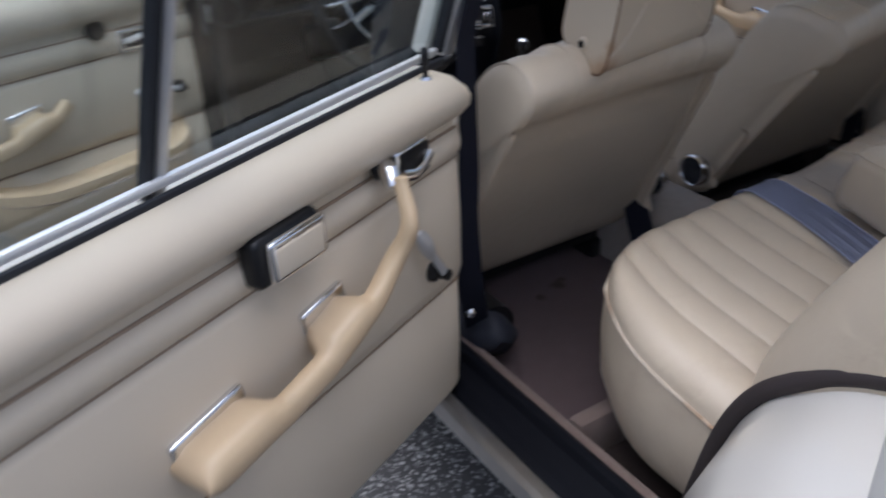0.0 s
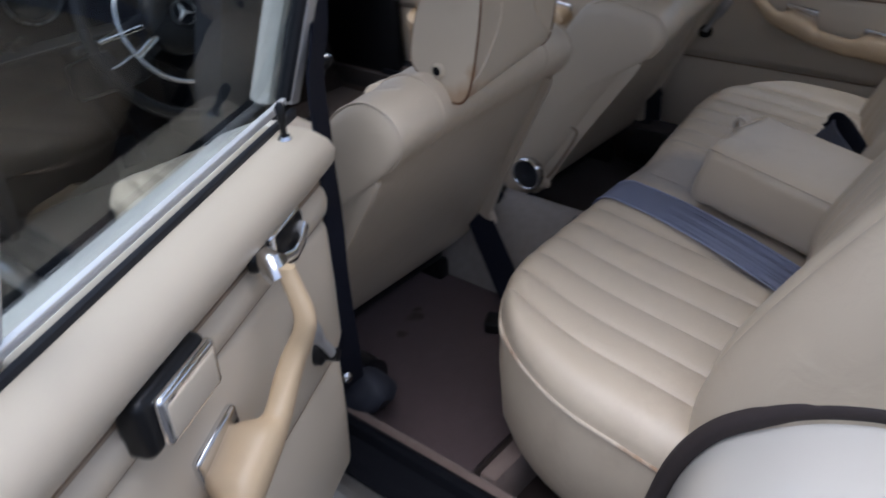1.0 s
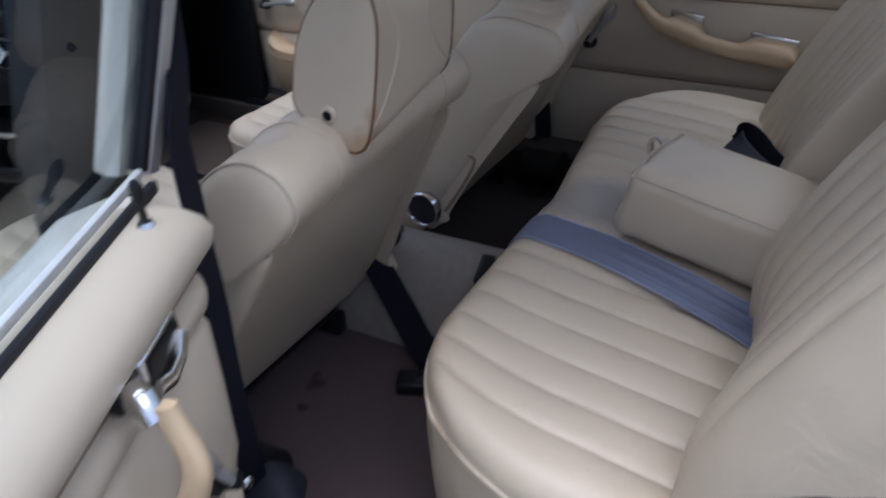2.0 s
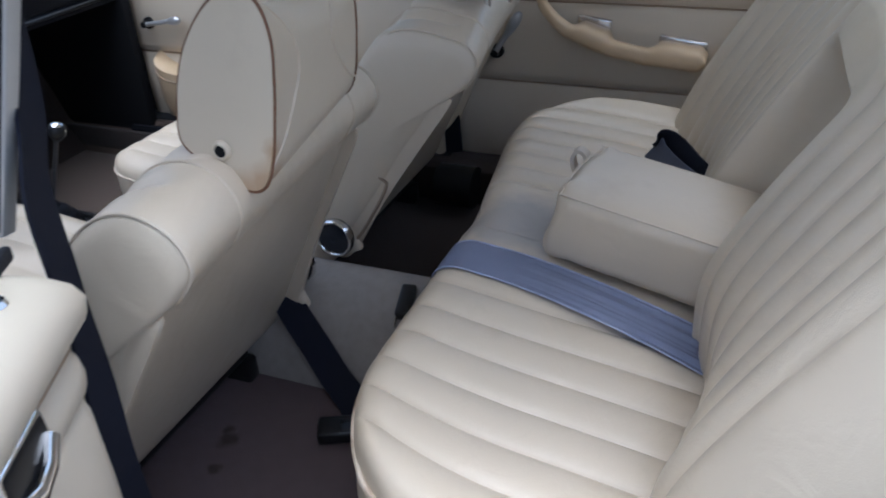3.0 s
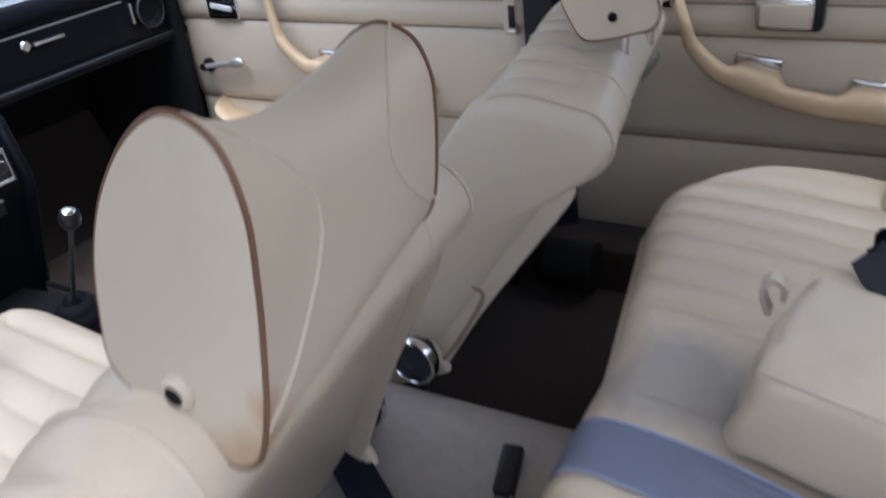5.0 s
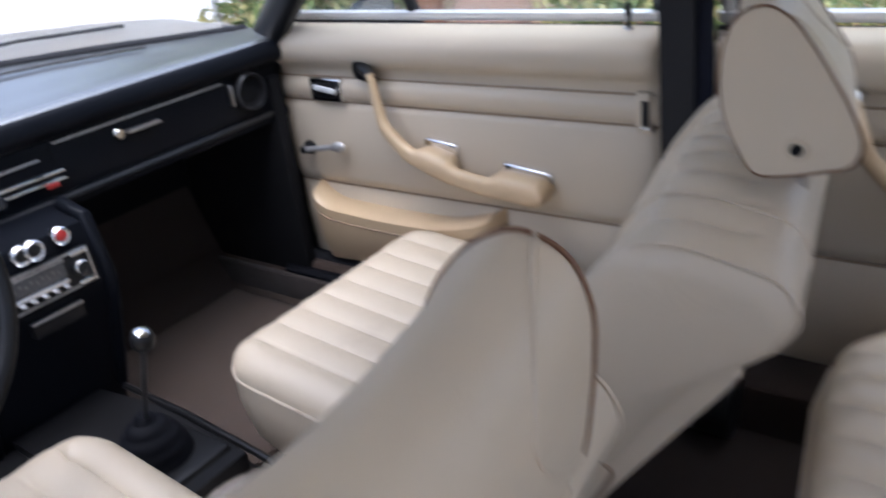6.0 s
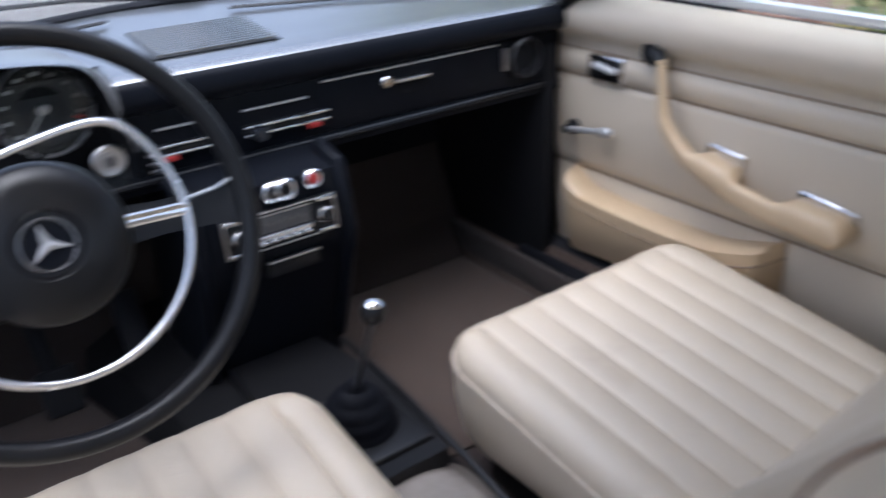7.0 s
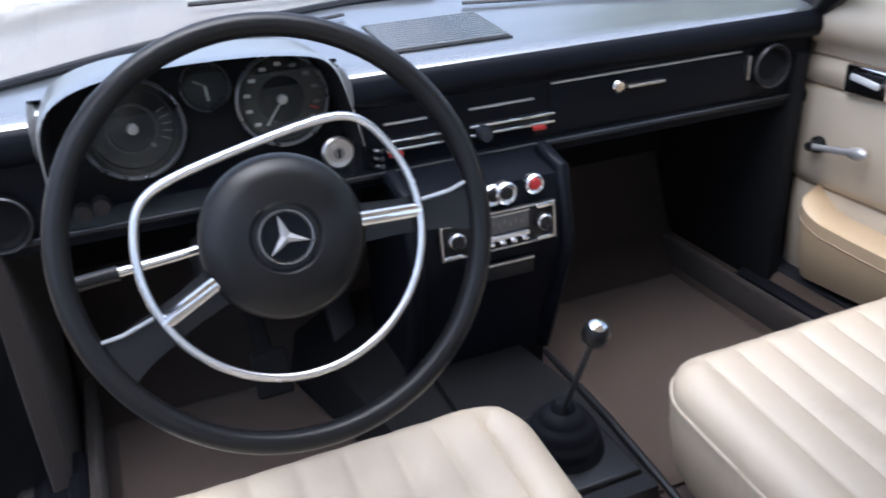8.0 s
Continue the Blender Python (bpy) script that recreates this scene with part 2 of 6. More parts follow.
def sweep(bm, pts, w, h=None, sides=10, up=(0, 0, 1), caps=True, closed=False, scale=None):
    """A tube of oval section along points; w across, h along up. scale: a factor per point."""
    h = h or w
    P = [Vector(p) for p in pts]
    rings = []
    k = len(P)
    for i, p in enumerate(P):
        if closed:
            d = P[(i + 1) % k] - P[i - 1]
        else:
            d = P[min(i + 1, k - 1)] - P[max(i - 1, 0)]
        d.normalize()
        u = Vector(up)
        s = d.cross(u)
        if s.length < 1e-4:
            s = d.cross(Vector((1, 0, 0)))
        s.normalize()
        n = s.cross(d)
        f = scale[i] if scale else 1.0
        rings.append([p + s * (w * f * math.cos(2 * math.pi * j / sides)) + n * (h * f * math.sin(2 * math.pi * j / sides)) for j in range(sides)])
    if closed:
        rings.append(rings[0])
        loops(bm, rings, caps=False)
        bmesh.ops.remove_doubles(bm, verts=bm.verts, dist=1e-6)
    else:
        loops(bm, rings, caps=caps)
    return bm


def tube(pts, w, h=None, **kw):
    return sweep(bmesh.new(), pts, w, h, **kw)


def ribbon(pts, width, thick, across):
    """A flat band along points; across: its width direction at each point or one for all."""
    bm = bmesh.new()
    P = [Vector(p) for p in pts]
    rings = []
    for i, p in enumerate(P):
        d = (P[min(i + 1, len(P) - 1)] - P[max(i - 1, 0)]).normalized()
        a = Vector(across[i] if isinstance(across, list) else across)
        a = (a - d * a.dot(d)).normalized()
        n = d.cross(a)
        rings.append([p + a * width / 2 + n * thick / 2, p - a * width / 2 + n * thick / 2, p - a * width / 2 - n * thick / 2, p + a * width / 2 - n * thick / 2])
    loops(bm, rings)
    return bm


def lathe(profile, n=32, m=None):
    """Turn (radius, height) points round z."""
    bm = bmesh.new()
    rings = [[Vector((max(r, 1e-5) * math.cos(2 * math.pi * j / n), max(r, 1e-5) * math.sin(2 * math.pi * j / n), z)) for j in range(n)] for r, z in profile]
    if profile[0][0] > 1e-4:
        loops(bm, rings + [rings[0]], caps=False)
        bmesh.ops.remove_doubles(bm, verts=bm.verts, dist=1e-6)
    else:
        loops(bm, rings)
    if m:
        bm.transform(m)
    return bm


def grid(bm, f, nu, nv):
    vs = [[bm.verts.new(f(i / nu, j / nv)) for j in range(nv + 1)] for i in range(nu + 1)]
    for i in range(nu):
        for j in range(nv):
            bm.faces.new((vs[i][j], vs[i + 1][j], vs[i + 1][j + 1], vs[i][j + 1]))
    return vs


def puff(x, x0, x1, w, depth):
    """The rise of a pleated cover: soft ridges of width w between x0 and x1, with narrow seams."""
    if x < x0 or x > x1:
        d = max(x0 - x, x - x1)
        return depth * (math.sin(math.pi * d / w) ** 0.5 - 1) if d < w / 2 else 0.0
    return depth * (abs(math.sin(math.pi * (x - x0) / w)) ** 0.5 - 1)


def axis_to(d):
    """A turn that takes z to the direction d."""
    return Vector((0, 0, 1)).rotation_difference(Vector(d).normalized()).to_matrix().to_4x4()


def slab(outline, z0, z1, m=None):
    bm = bmesh.new()
    loops(bm, [[Vector((x, y, z0)) for x, y in outline], [Vector((x, y, z1)) for x, y in outline]])
    if m:
        bm.transform(m)
    return bm

# ---------------------------------------------------------------- front seats


def lean_back(p, xl, twist, recline, dz):
    """Turn a point of the backrest about its foot, and twist it along x from its left edge."""
    f = min(1, max(0, (p.z - 0.36) / 0.42))
    y, z = p.y - 0.12, p.z - 0.40
    a = radians(recline) * min(1, max(0, (p.z - 0.33) / 0.15))
    y, z = y * math.cos(a) - z * math.sin(a), y * math.sin(a) + z * math.cos(a)
    return Vector((p.x, 0.12 + y + twist[0] * (p.x - xl) * f, 0.40 + z + dz * f + twist[1] * (p.x - xl) * f))


BACK = [(0.10, 0.355), (0.02, 0.475), (-0.05, 0.585), (-0.115, 0.69), (-0.155, 0.757), (-0.192, 0.782), (-0.213, 0.818), (-0.196, 0.85), (-0.155, 0.862), (-0.110, 0.845), (-0.070, 0.806),
        (-0.026, 0.745), (0.043, 0.655), (0.115, 0.545), (0.185, 0.43), (0.165, 0.365)]
BACK_FULL = BACK[:9] + [(-0.105, 0.870), (-0.060, 0.858), (-0.010, 0.803), (0.062, 0.692), (0.132, 0.582), (0.205, 0.43), (0.175, 0.365)]
REST = [(-0.128, 0.876), (-0.130, 0.910), (-0.139, 0.945), (-0.155, 0.977), (-0.180, 1.006), (-0.207, 1.020), (-0.231, 1.009), (-0.241, 0.980), (-0.240, 0.945), (-0.236, 0.910), (-0.229, 0.868), (-0.218, 0.841), (-0.200, 0.832), (-0.178, 0.842), (-0.150, 0.857)]


def backrest(cx, hw, lean, outline):
    bm = bmesh.new()
    sec = crom([(0, y, z) for y, z in outline], 5)
    cy = sum(p.y for p in sec) / len(sec)
    cz = sum(p.z for p in sec) / len(sec)
    xs = [-1, -0.995, -0.985, -0.965, -0.94, -0.90] + [-0.86 + 1.72 * i / 110 for i in range(111)] + [0.90, 0.94, 0.965, 0.985, 0.995, 1]
    rings = []
    for a in xs:
        x = a * hw
        e = max(0.0, (abs(a) - 0.95) / 0.05)
        ins = 0.008 * (1 - math.sqrt(max(0, 1 - e * e)))
        ring = []
        for k, p in enumerate(sec):
            d = Vector((0, cy - p.y, cz - p.z)).normalized()
            q = p + d * ins
            # the pleats run up the front face
            f = (k / 5 - 7.6) / 6.4
            if 0 < f < 1:
                r = puff(x, -0.185, 0.185, 0.0529, 0.012) * min(1, 9 * f, 9 * (1 - f))
                q += (Vector((0, 0.832, 0.554)) if k / 5 > 10.5 else Vector((0, 0.1, 1))) * r
            # the bolsters stand a little forward
            if 10 <= k / 5 <= 14.5:
                q += Vector((0, 0.832, 0.554)) * (0.016 * (abs(a) ** 4) - 0.008)
            q.z += 0.016 * (1 - a * a) * max(0, min(1, (q.z - 0.75) / 0.1))
            ring.append(Vector((x, q.y, q.z)))
        rings.append(ring)

    def pillow(ring, s):
        """Stuffed end of the roll: rings that shrink to the middle and swell outwards."""
        return [[Vector((p.x + s * 0.016 * math.sqrt(1 - f * f), cy + (p.y - cy) * f, cz + (p.z - cz) * f)) for p in ring] for f in (0.97, 0.90, 0.78, 0.6, 0.4, 0.2, 0.06)]

    rings = pillow(rings[0], -1)[::-1] + rings + pillow(rings[-1], 1)
    loops(bm, [[lean(Vector((cx + p.x, p.y, p.z))) for p in ring] for ring in rings])
    return bm


def seat_cushion(cx, hw, y0, y1, z_front, z_back, z_low):
    bm = bmesh.new()
    hd = (y1 - y0) / 2
    r = 0.045
    n, m = 150, 60

    def side(t):
        return math.sin(math.pi / 2 * (2 * t - 1)) * 0.5 + (2 * t - 1) * 0.5

    def top(s, t):
        a, b = side(s), side(t)
        # rounded corners, wider at the front
        cr = 0.075 if b > 0 else 0.05
        ex, ey = max(0, abs(a) * hw - (hw - cr)), max(0, abs(b) * hd - (hd - cr))
        far = math.hypot(ex, ey)
        f = max(ex, ey) / far if ex > 0 and ey > 0 else 1.0
        x = math.copysign(abs(a) * hw - ex + ex * f, a)
        y = math.copysign(abs(b) * hd - ey + ey * f, b) - 0.008 * a * a * (b + 1) / 2
        z = z_back + (z_front - z_back) * ((b + 1) / 2) ** 0.8
        # distance from the rounded outline
        near = cr - max(ex, ey) if ex > 0 and ey > 0 else min((1 - abs(a)) * hw, (1 - abs(b)) * hd)
        e = min(1, max(0, 1 - near / r))
        z -= 0.040 * (1 - math.sqrt(1 - e * e))
        z += 0.012 * (abs(a) ** 3)
        z += puff(a * hw * 0.97, -0.185, 0.185, 0.0529, 0.008) * max(0, min(1, 5 * (1 - abs(b)))) * (1 if b > -1 else 0)
        return Vector((cx + x, y0 + hd + y, z))

    vs = grid(bm, top, n, m)
    edge = [vs[i][0] for i in range(n)] + [vs[n][j] for j in range(m)] + [vs[i][m] for i in range(n, 0, -1)] + [vs[0][j] for j in range(m, 0, -1)]
    c = Vector((cx, y0 + hd, 0))
    prev = edge
    for dz, ins in ((0.35, 0.0), (0.75, 0.01), (1.0, 0.03)):
        ring = []
        for v in edge:
            d = v.co - c
            d.z = 0
            p = c + d * (1 - ins / max(0.1, d.length))
            ring.append(bm.verts.new((p.x, p.y, v.co.z + (z_low - v.co.z) * dz)))
        for i in range(len(edge)):
            j = (i + 1) % len(edge)
            bm.faces.new((prev[i], prev[j], ring[j], ring[i]))
        prev = ring
    bm.faces.new(prev)
    rim = [(v.co.x, v.co.y, v.co.z - 0.002) for v in edge[::3]]
    return bm, rim


def head_restraint(cx, twist, seat, lift, tip, tall):
    hw = 0.128
    sec = crom([(0, y, z) for y, z in REST], 6)

    def ring_at(a, grow=1.0):
        x = a * hw
        w = 1 - abs(a) ** 1.8
        out = []
        for p in sec:
            y, z = p.y, p.z
            top = max(0, (z - 0.86) / 0.17)
            z -= 0.034 * w * top ** 2
            front = max(0, min(1, (y + 0.185) / 0.05))
            y -= 0.022 * w * front * min(1, top * 2)
            y += 0.012 * w * (1 - front) * top
            yc, zc = -0.183, 0.925
            y, z = yc + (y - yc) * grow, zc + (z - zc) * grow
            z += twist[1] * (x + hw) * max(0, (z - 0.84) / 0.19)
            x2 = x * (1 - 0.09 * top) * (1 if x < 0 else 1.06)
            dy, dz = y + 0.174, (z - 0.872) * (tall if z > 0.872 else 1)
            y, z = -0.174 + dy * math.cos(tip) + dz * math.sin(tip), 0.872 - dy * math.sin(tip) + dz * math.cos(tip)
            y += twist[0] * (x + hw)
            out.append(Vector((cx + x2, y, z + lift)))
        return out

    bm = bmesh.new()
    aa = [-1, -0.985, -0.96] + [-0.94 + 1.88 * i / 30 for i in range(31)] + [0.96, 0.985, 1]
    loops(bm, [ring_at(a, 1 - 0.025 * max(0, (abs(a) - 0.96) / 0.04)) for a in aa])
    hr = part("headrest", bm, HEADM, seat, "cream leatherette head restraint with pinched middle")
    for s in (-1, 1):
        rim = ring_at(s * 0.985, 1.0)
        part("piping", tube(rim, 0.0015, sides=6, closed=True, up=(1, 0, 0)), PIPING, hr, "worn brown piping")
        # a welted seam bows from the low back corner over to the top
        k = len(sec)
        lo, hi = int(k * 0.68), int(k * 0.36)
        pts = []
        for n in range(25):
            u = n / 24
            spot = lo + (hi - lo) * u
            ring = ring_at(s * (0.985 - 0.58 * math.sin(math.pi * u) ** 0.8), 1.004)
            pts.append(ring[int(spot)].lerp(ring[int(spot) + 1], spot - int(spot)))
        part("seam", tube(pts, 0.0015, sides=6, up=(1, 0, 0)), SEAM, hr, "pale welted seam")
        # the hole of the adjuster low on the end
        y, z = -0.174, 0.872 + lift
        if s > 0:
            y += twist[0] * 2 * hw
        c = Vector((cx + s * (hw * (0.992 if s < 0 else 1.052) + 0.0005), y, z))
        part("adjuster_hole", lathe([(0.0, 0.0), (0.0058, 0.0), (0.0056, 0.0034), (0.0, 0.0034)], 16, Matrix.Translation(c) @ axis_to((s, 0, 0))), MATT, hr, "dark adjuster hole")
        part("adjuster_collar", lathe([(0.0058, 0.0), (0.0060, 0.0030), (0.0078, 0.0032), (0.0098, 0.0012), (0.0100, -0.002)], 20, Matrix.Translation(c) @ axis_to((s, 0, 0))), HEADM, hr, "cream collar of the adjuster hole")
    return hr


def front_seat(cx, twist, who, dz, lift, reach, rise, recline, tip, wide, outline):
    hw = 0.247

    def lean(p):
        return lean_back(p, cx - hw, twist, recline, dz)

    seat = thing("front_seat", (cx, 0.3, 0.27), f"cream leatherette front seat with pleats, {who}", "car seat", "front seats")
    part("backrest", backrest(cx, hw, lean, outline), LEATHER, seat)
    bm, rim = seat_cushion(cx, hw + wide, 0.10, 0.620 + reach, 0.520 + rise, 0.455, 0.345)
    cu = part("cushion", bm, LEATHER, seat)
    part("piping", tube(rim, 0.003, sides=6, closed=True), WORN, cu, "cream welt round the cushion edge")
    head_restraint(cx, (twist[0] * 1.5, twist[1] * 2.4), seat, lift, radians(tip), 0.86 if tip > 1 else 1.0)
    # welts round the shoulder roll and along the sides
    sec = crom([(0, y, z) for y, z in outline], 5)
    for s in (-1, 1):
        pts = [lean(Vector((cx + s * (hw - 0.003), p.y, p.z))) for p in sec[20:58]]
        part("shoulder_welt", tube(pts, 0.0017, sides=6, up=(1, 0, 0)), SEAM, seat, "raised cream welt")
        pts = [lean(Vector((cx + s * 0.150, p.y, p.z + 0.016 * (1 - (0.15 / hw) ** 2) * max(0, min(1, (p.z - 0.75) / 0.1)) + 0.0005))) for p in sec[24:56]]
        part("top_seam", tube(pts, 0.0016, sides=6, up=(1, 0, 0)), SEAM, seat, "raised cream seam")
        # side trim panel of the backrest
        out = crom([(-0.166, 0.748), (-0.160, 0.762), (-0.130, 0.764), (-0.122, 0.752), (-0.085, 0.69), (-0.02, 0.57), (0.06, 0.44), (0.075, 0.385), (0.04, 0.40), (-0.035, 0.535), (-0.115, 0.665)], 4)
        x0 = cx + s * (hw - 0.004)
        bm = bmesh.new()
        loops(bm, [[lean(Vector((x0, p[0], p[1]))) for p in out], [lean(Vector((x0 + s * 0.008, p[0], p[1]))) for p in out], [lean(Vector((x0 + s * 0.011, -0.04 + (p[0] + 0.04) * 0.96, 0.56 + (p[1] - 0.56) * 0.97))) for p in out]])
        part("side_trim", bm, LEATHER, seat, "smooth cream side trim")
        # the sunk finger recess with its brown rim
        c = [(-0.032, 0.585), (-0.010, 0.594), (0.010, 0.577), (0.068, 0.478), (0.060, 0.446), (0.028, 0.438), (-0.038, 0.560)]
        lp = [lean(Vector((x0 + s * 0.0125, y, z))) for y, z in [tuple(q[:2]) for q in crom(c, 5)]]
        part("recess_rim", tube(lp, 0.003, sides=6, closed=True, up=(1, 0, 0)), BEADM, seat, "brown moulded rim")
        # knob of the recliner
        k = Matrix.Translation(lean(Vector((cx + s * (hw + 0.014), 0.050, 0.462)))) @ axis_to((s, 0, 0))
        kn = part("recliner_knob", lathe([(0, 0), (0.012, 0.0), (0.012, 0.018), (0.031, 0.022), (0.0345, 0.028), (0.0345, 0.038), (0.031, 0.043), (0.020, 0.0455), (0.006, 0.0462), (0.005, 0.0450), (0, 0.0450)], 40, k), KNOBM, seat, "dark recliner knob with a chrome rim")
        part("ring", lathe([(0.0340, 0.030), (0.0362, 0.032), (0.0362, 0.041), (0.0340, 0.0448), (0.0312, 0.0452), (0.0300, 0.0440)], 40, k), CHROME, kn, "chrome rim")
        g = bx((cx + s * (hw + 0.006), 0.068, 0.418), (0.018, 0.085, 0.062), 0.009, m=pose(0, 0, 0, -24), seg=3)
        part("hinge_cover", g, LEATHER, seat, "cream hinge cover under the knob")
    if tip > 1:
        for s in (-1, 1):
            part("headrest_post", tube([(cx + s * 0.06, -0.165, 0.79), (cx + s * 0.06, -0.170, 0.90)], 0.006, sides=10), CHROME, seat, "chrome post")
    # chrome button beside the head restraint
    part("headrest_button", lathe([(0, 0), (0.009, 0), (0.009, 0.008), (0.006, 0.011), (0, 0.011)], 20, Matrix.Translation(lean(Vector((cx - 0.05, -0.118, 0.862)))) @ axis_to((0, 0.4, 1))), CHROME, seat, "chrome button")
    # frame and runners
    part("seat_frame", bx((cx, 0.33, 0.335), (0.40, 0.42, 0.035), 0.008), BLACK, seat)
    for s in (-1, 1):
        part("runner", bx((cx + s * 0.19, 0.33, 0.295), (0.03, 0.44, 0.05), 0.006), BLACK, seat)
    return seat


front_seat(-0.335, (0.13, -0.05), "slightly twisted back", 0.0, 0.0, 0.022, 0.012, 0.0, 0.0, 0.002, BACK)
front_seat(0.368, (0.15, 0.0), "headrest raised", -0.05, 0.004, 0.0, 0.0, 0.0, 42.0, 0.012, BACK_FULL)

# ---------------------------------------------------------------- rear bench


def bench():
    ob = thing("rear_bench", (0, -0.42, 0.30), "wide cream leatherette rear bench, pleated, worn grey middle, armrest folded down", "car seat")
    bm = bmesh.new()
    n, m = 320, 56

    def plan(a, b):
        hwf = 0.585
        x = a * hwf * (1 - 0.10 * max(0, b) ** 2 * abs(a))
        if a < 0:
            yf = -0.243 - 0.065 * max(0, (-a - 0.66) / 0.34) ** 2.0 - 0.01 * a * a
        else:
            yf = -0.243 + 0.047 * min(1, a / 0.55) - 0.15 * max(0, (a - 0.70) / 0.30) ** 2.0
        y = -0.66 + (yf + 0.66) * (b + 1) / 2
        return x, y

    def side(t):
        return math.sin(math.pi / 2 * (2 * t - 1)) * 0.4 + (2 * t - 1) * 0.6

    def top(s, t):
        a, b = side(s), side(t)
        x, y = plan(a, b)
        z = 0.535 + 0.062 * ((b + 1) / 2) ** 0.9
        ea, eb = max(0, 1 - (1 - abs(a)) * 0.585 / 0.05), max(0, 1 - (1 - b) * 0.21 / 0.05)
        e = min(1, math.hypot(ea, eb))
        z -= 0.045 * (1 - math.sqrt(1 - e * e))
        k = max(0, min(1, 6 * (1 - b), 8 * (b + 1)))
        z += (puff(a * 0.566, -0.485, -0.195, 0.058, 0.011) + puff(a * 0.566, 0.115, 0.463, 0.058, 0.011)) * k
        if -0.05 < x < 0.09:
            z -= 0.003
        return Vector((x, y, z))

    vs = grid(bm, top, n, m)
    edge = [vs[i][0] for i in range(n)] + [vs[n][j] for j in range(m)] + [vs[i][m] for i in range(n, 0, -1)] + [vs[0][j] for j in range(m, 0, -1)]
    prev = edge
    for dz, ins in ((0.3, -0.004), (0.7, 0.0), (1.0, 0.02)):
        ring = []
        for v in edge:
            d = Vector((v.co.x, v.co.y + 0.46, 0))
            p = Vector((0, -0.46, 0)) + d * (1 - ins / max(0.1, d.length))
            ring.append(bm.verts.new((p.x, p.y, v.co.z + (0.345 - v.co.z) * dz)))
        for i in range(len(edge)):
            j = (i + 1) % len(edge)
            bm.faces.new((prev[i], prev[j], ring[j], ring[i]))
        prev = ring
    bm.faces.new(prev)
    rim = [(v.co.x, v.co.y, v.co.z - 0.001) for v in edge[n:n + m + n + m:3]]
    cu = part("cushion", bm, BENCHM, ob, "pleated cream cushion")
    part("piping", tube(rim, 0.0032, sides=6), WORN, cu, "cream welt along the front edge")
    return ob


bench_seat = bench()


def rear_back(ob):
    bm = bmesh.new()
    n, m = 240, 60
    nrm = Vector((0, 0.872, 0.489))

    def foot(x):
        # where the pad tucks in behind the cushion; it curves forward beside the closed door
        return np.interp(x, (-0.62, -0.46, -0.36, -0.28, -0.20, -0.13, 0.05, 0.20, 0.28, 0.38, 0.48, 0.56, 0.62), (-0.575, -0.604, -0.630, -0.626, -0.604, -0.578, -0.560, -0.560, -0.540, -0.500, -0.460, -0.435, -0.43))

    def face(x):
        # how far the leaning pad stands forward at seat height
        return np.interp(x, (-0.62, -0.45, -0.30, -0.17, 0.06, 0.30, 0.48, 0.62), (-0.53, -0.535, -0.53, -0.51, -0.50, -0.49, -0.45, -0.42))

    def f(s, t):
        a, h = 2 * s - 1, 0.47 * t
        wide = 0.60 * (1 - 0.10 * max(0, t - 0.55) ** 2)
        if a > 0:
            wide -= 0.055 * max(0, 1 - t / 0.30) ** 2
        x = a * wide
        ea, eb = max(0, 1 - (1 - abs(a)) * 0.60 / 0.11), max(0, 1 - (1 - t) * 0.52 / 0.07)
        e = min(1, math.hypot(ea, eb))
        d = 0.010 * math.sin(math.pi * min(1, t * 1.1)) - 0.085 * (1 - math.sqrt(1 - e * e))
        k = max(0, min(1, 9 * (1 - t) - 0.8, 14 * t))
        d += (puff(x, -0.517, -0.195, 0.0537, 0.013) + puff(x, 0.095, 0.471, 0.0537, 0.013)) * k
        # niche behind the folded armrest, with padded edges
        q = min(1, max(0, (0.118 - abs(x + 0.055)) / 0.022)) * min(1, max(0, (0.365 - h) / 0.02))
        d -= 0.075 * q * q * (3 - 2 * q)
        d += 0.02 * max(0, abs(a) - 0.7) / 0.3 * (1 - e)
        steps = (-0.05, -0.025, 0, 0.025, 0.05)
        up = sum(foot(x + o) for o in steps) / 5 + 0.03 * h
        back = sum(face(x + o) for o in steps) / 5 - 0.56 * h
        # soft meeting of the upright foot and the leaning face
        y = (up + back - math.sqrt((up - back) ** 2 + 0.03 ** 2)) / 2
        return Vector((x, y, 0.50 + h)) + nrm * d

    vs = grid(bm, f, n, m)
    edge = [vs[i][0] for i in range(n)] + [vs[n][j] for j in range(m)] + [vs[i][m] for i in range(n, 0, -1)] + [vs[0][j] for j in range(m, 0, -1)]
    ring = [bm.verts.new(v.co - nrm * 0.13) for v in edge]
    for i in range(len(edge)):
        j = (i + 1) % len(edge)
        bm.faces.new((edge[i], edge[j], ring[j], ring[i]))
    bm.faces.new(ring)
    part("backrest", bm, LEATHER, ob, "pleated cream backrest with an open armrest niche")


rear_back(bench_seat)


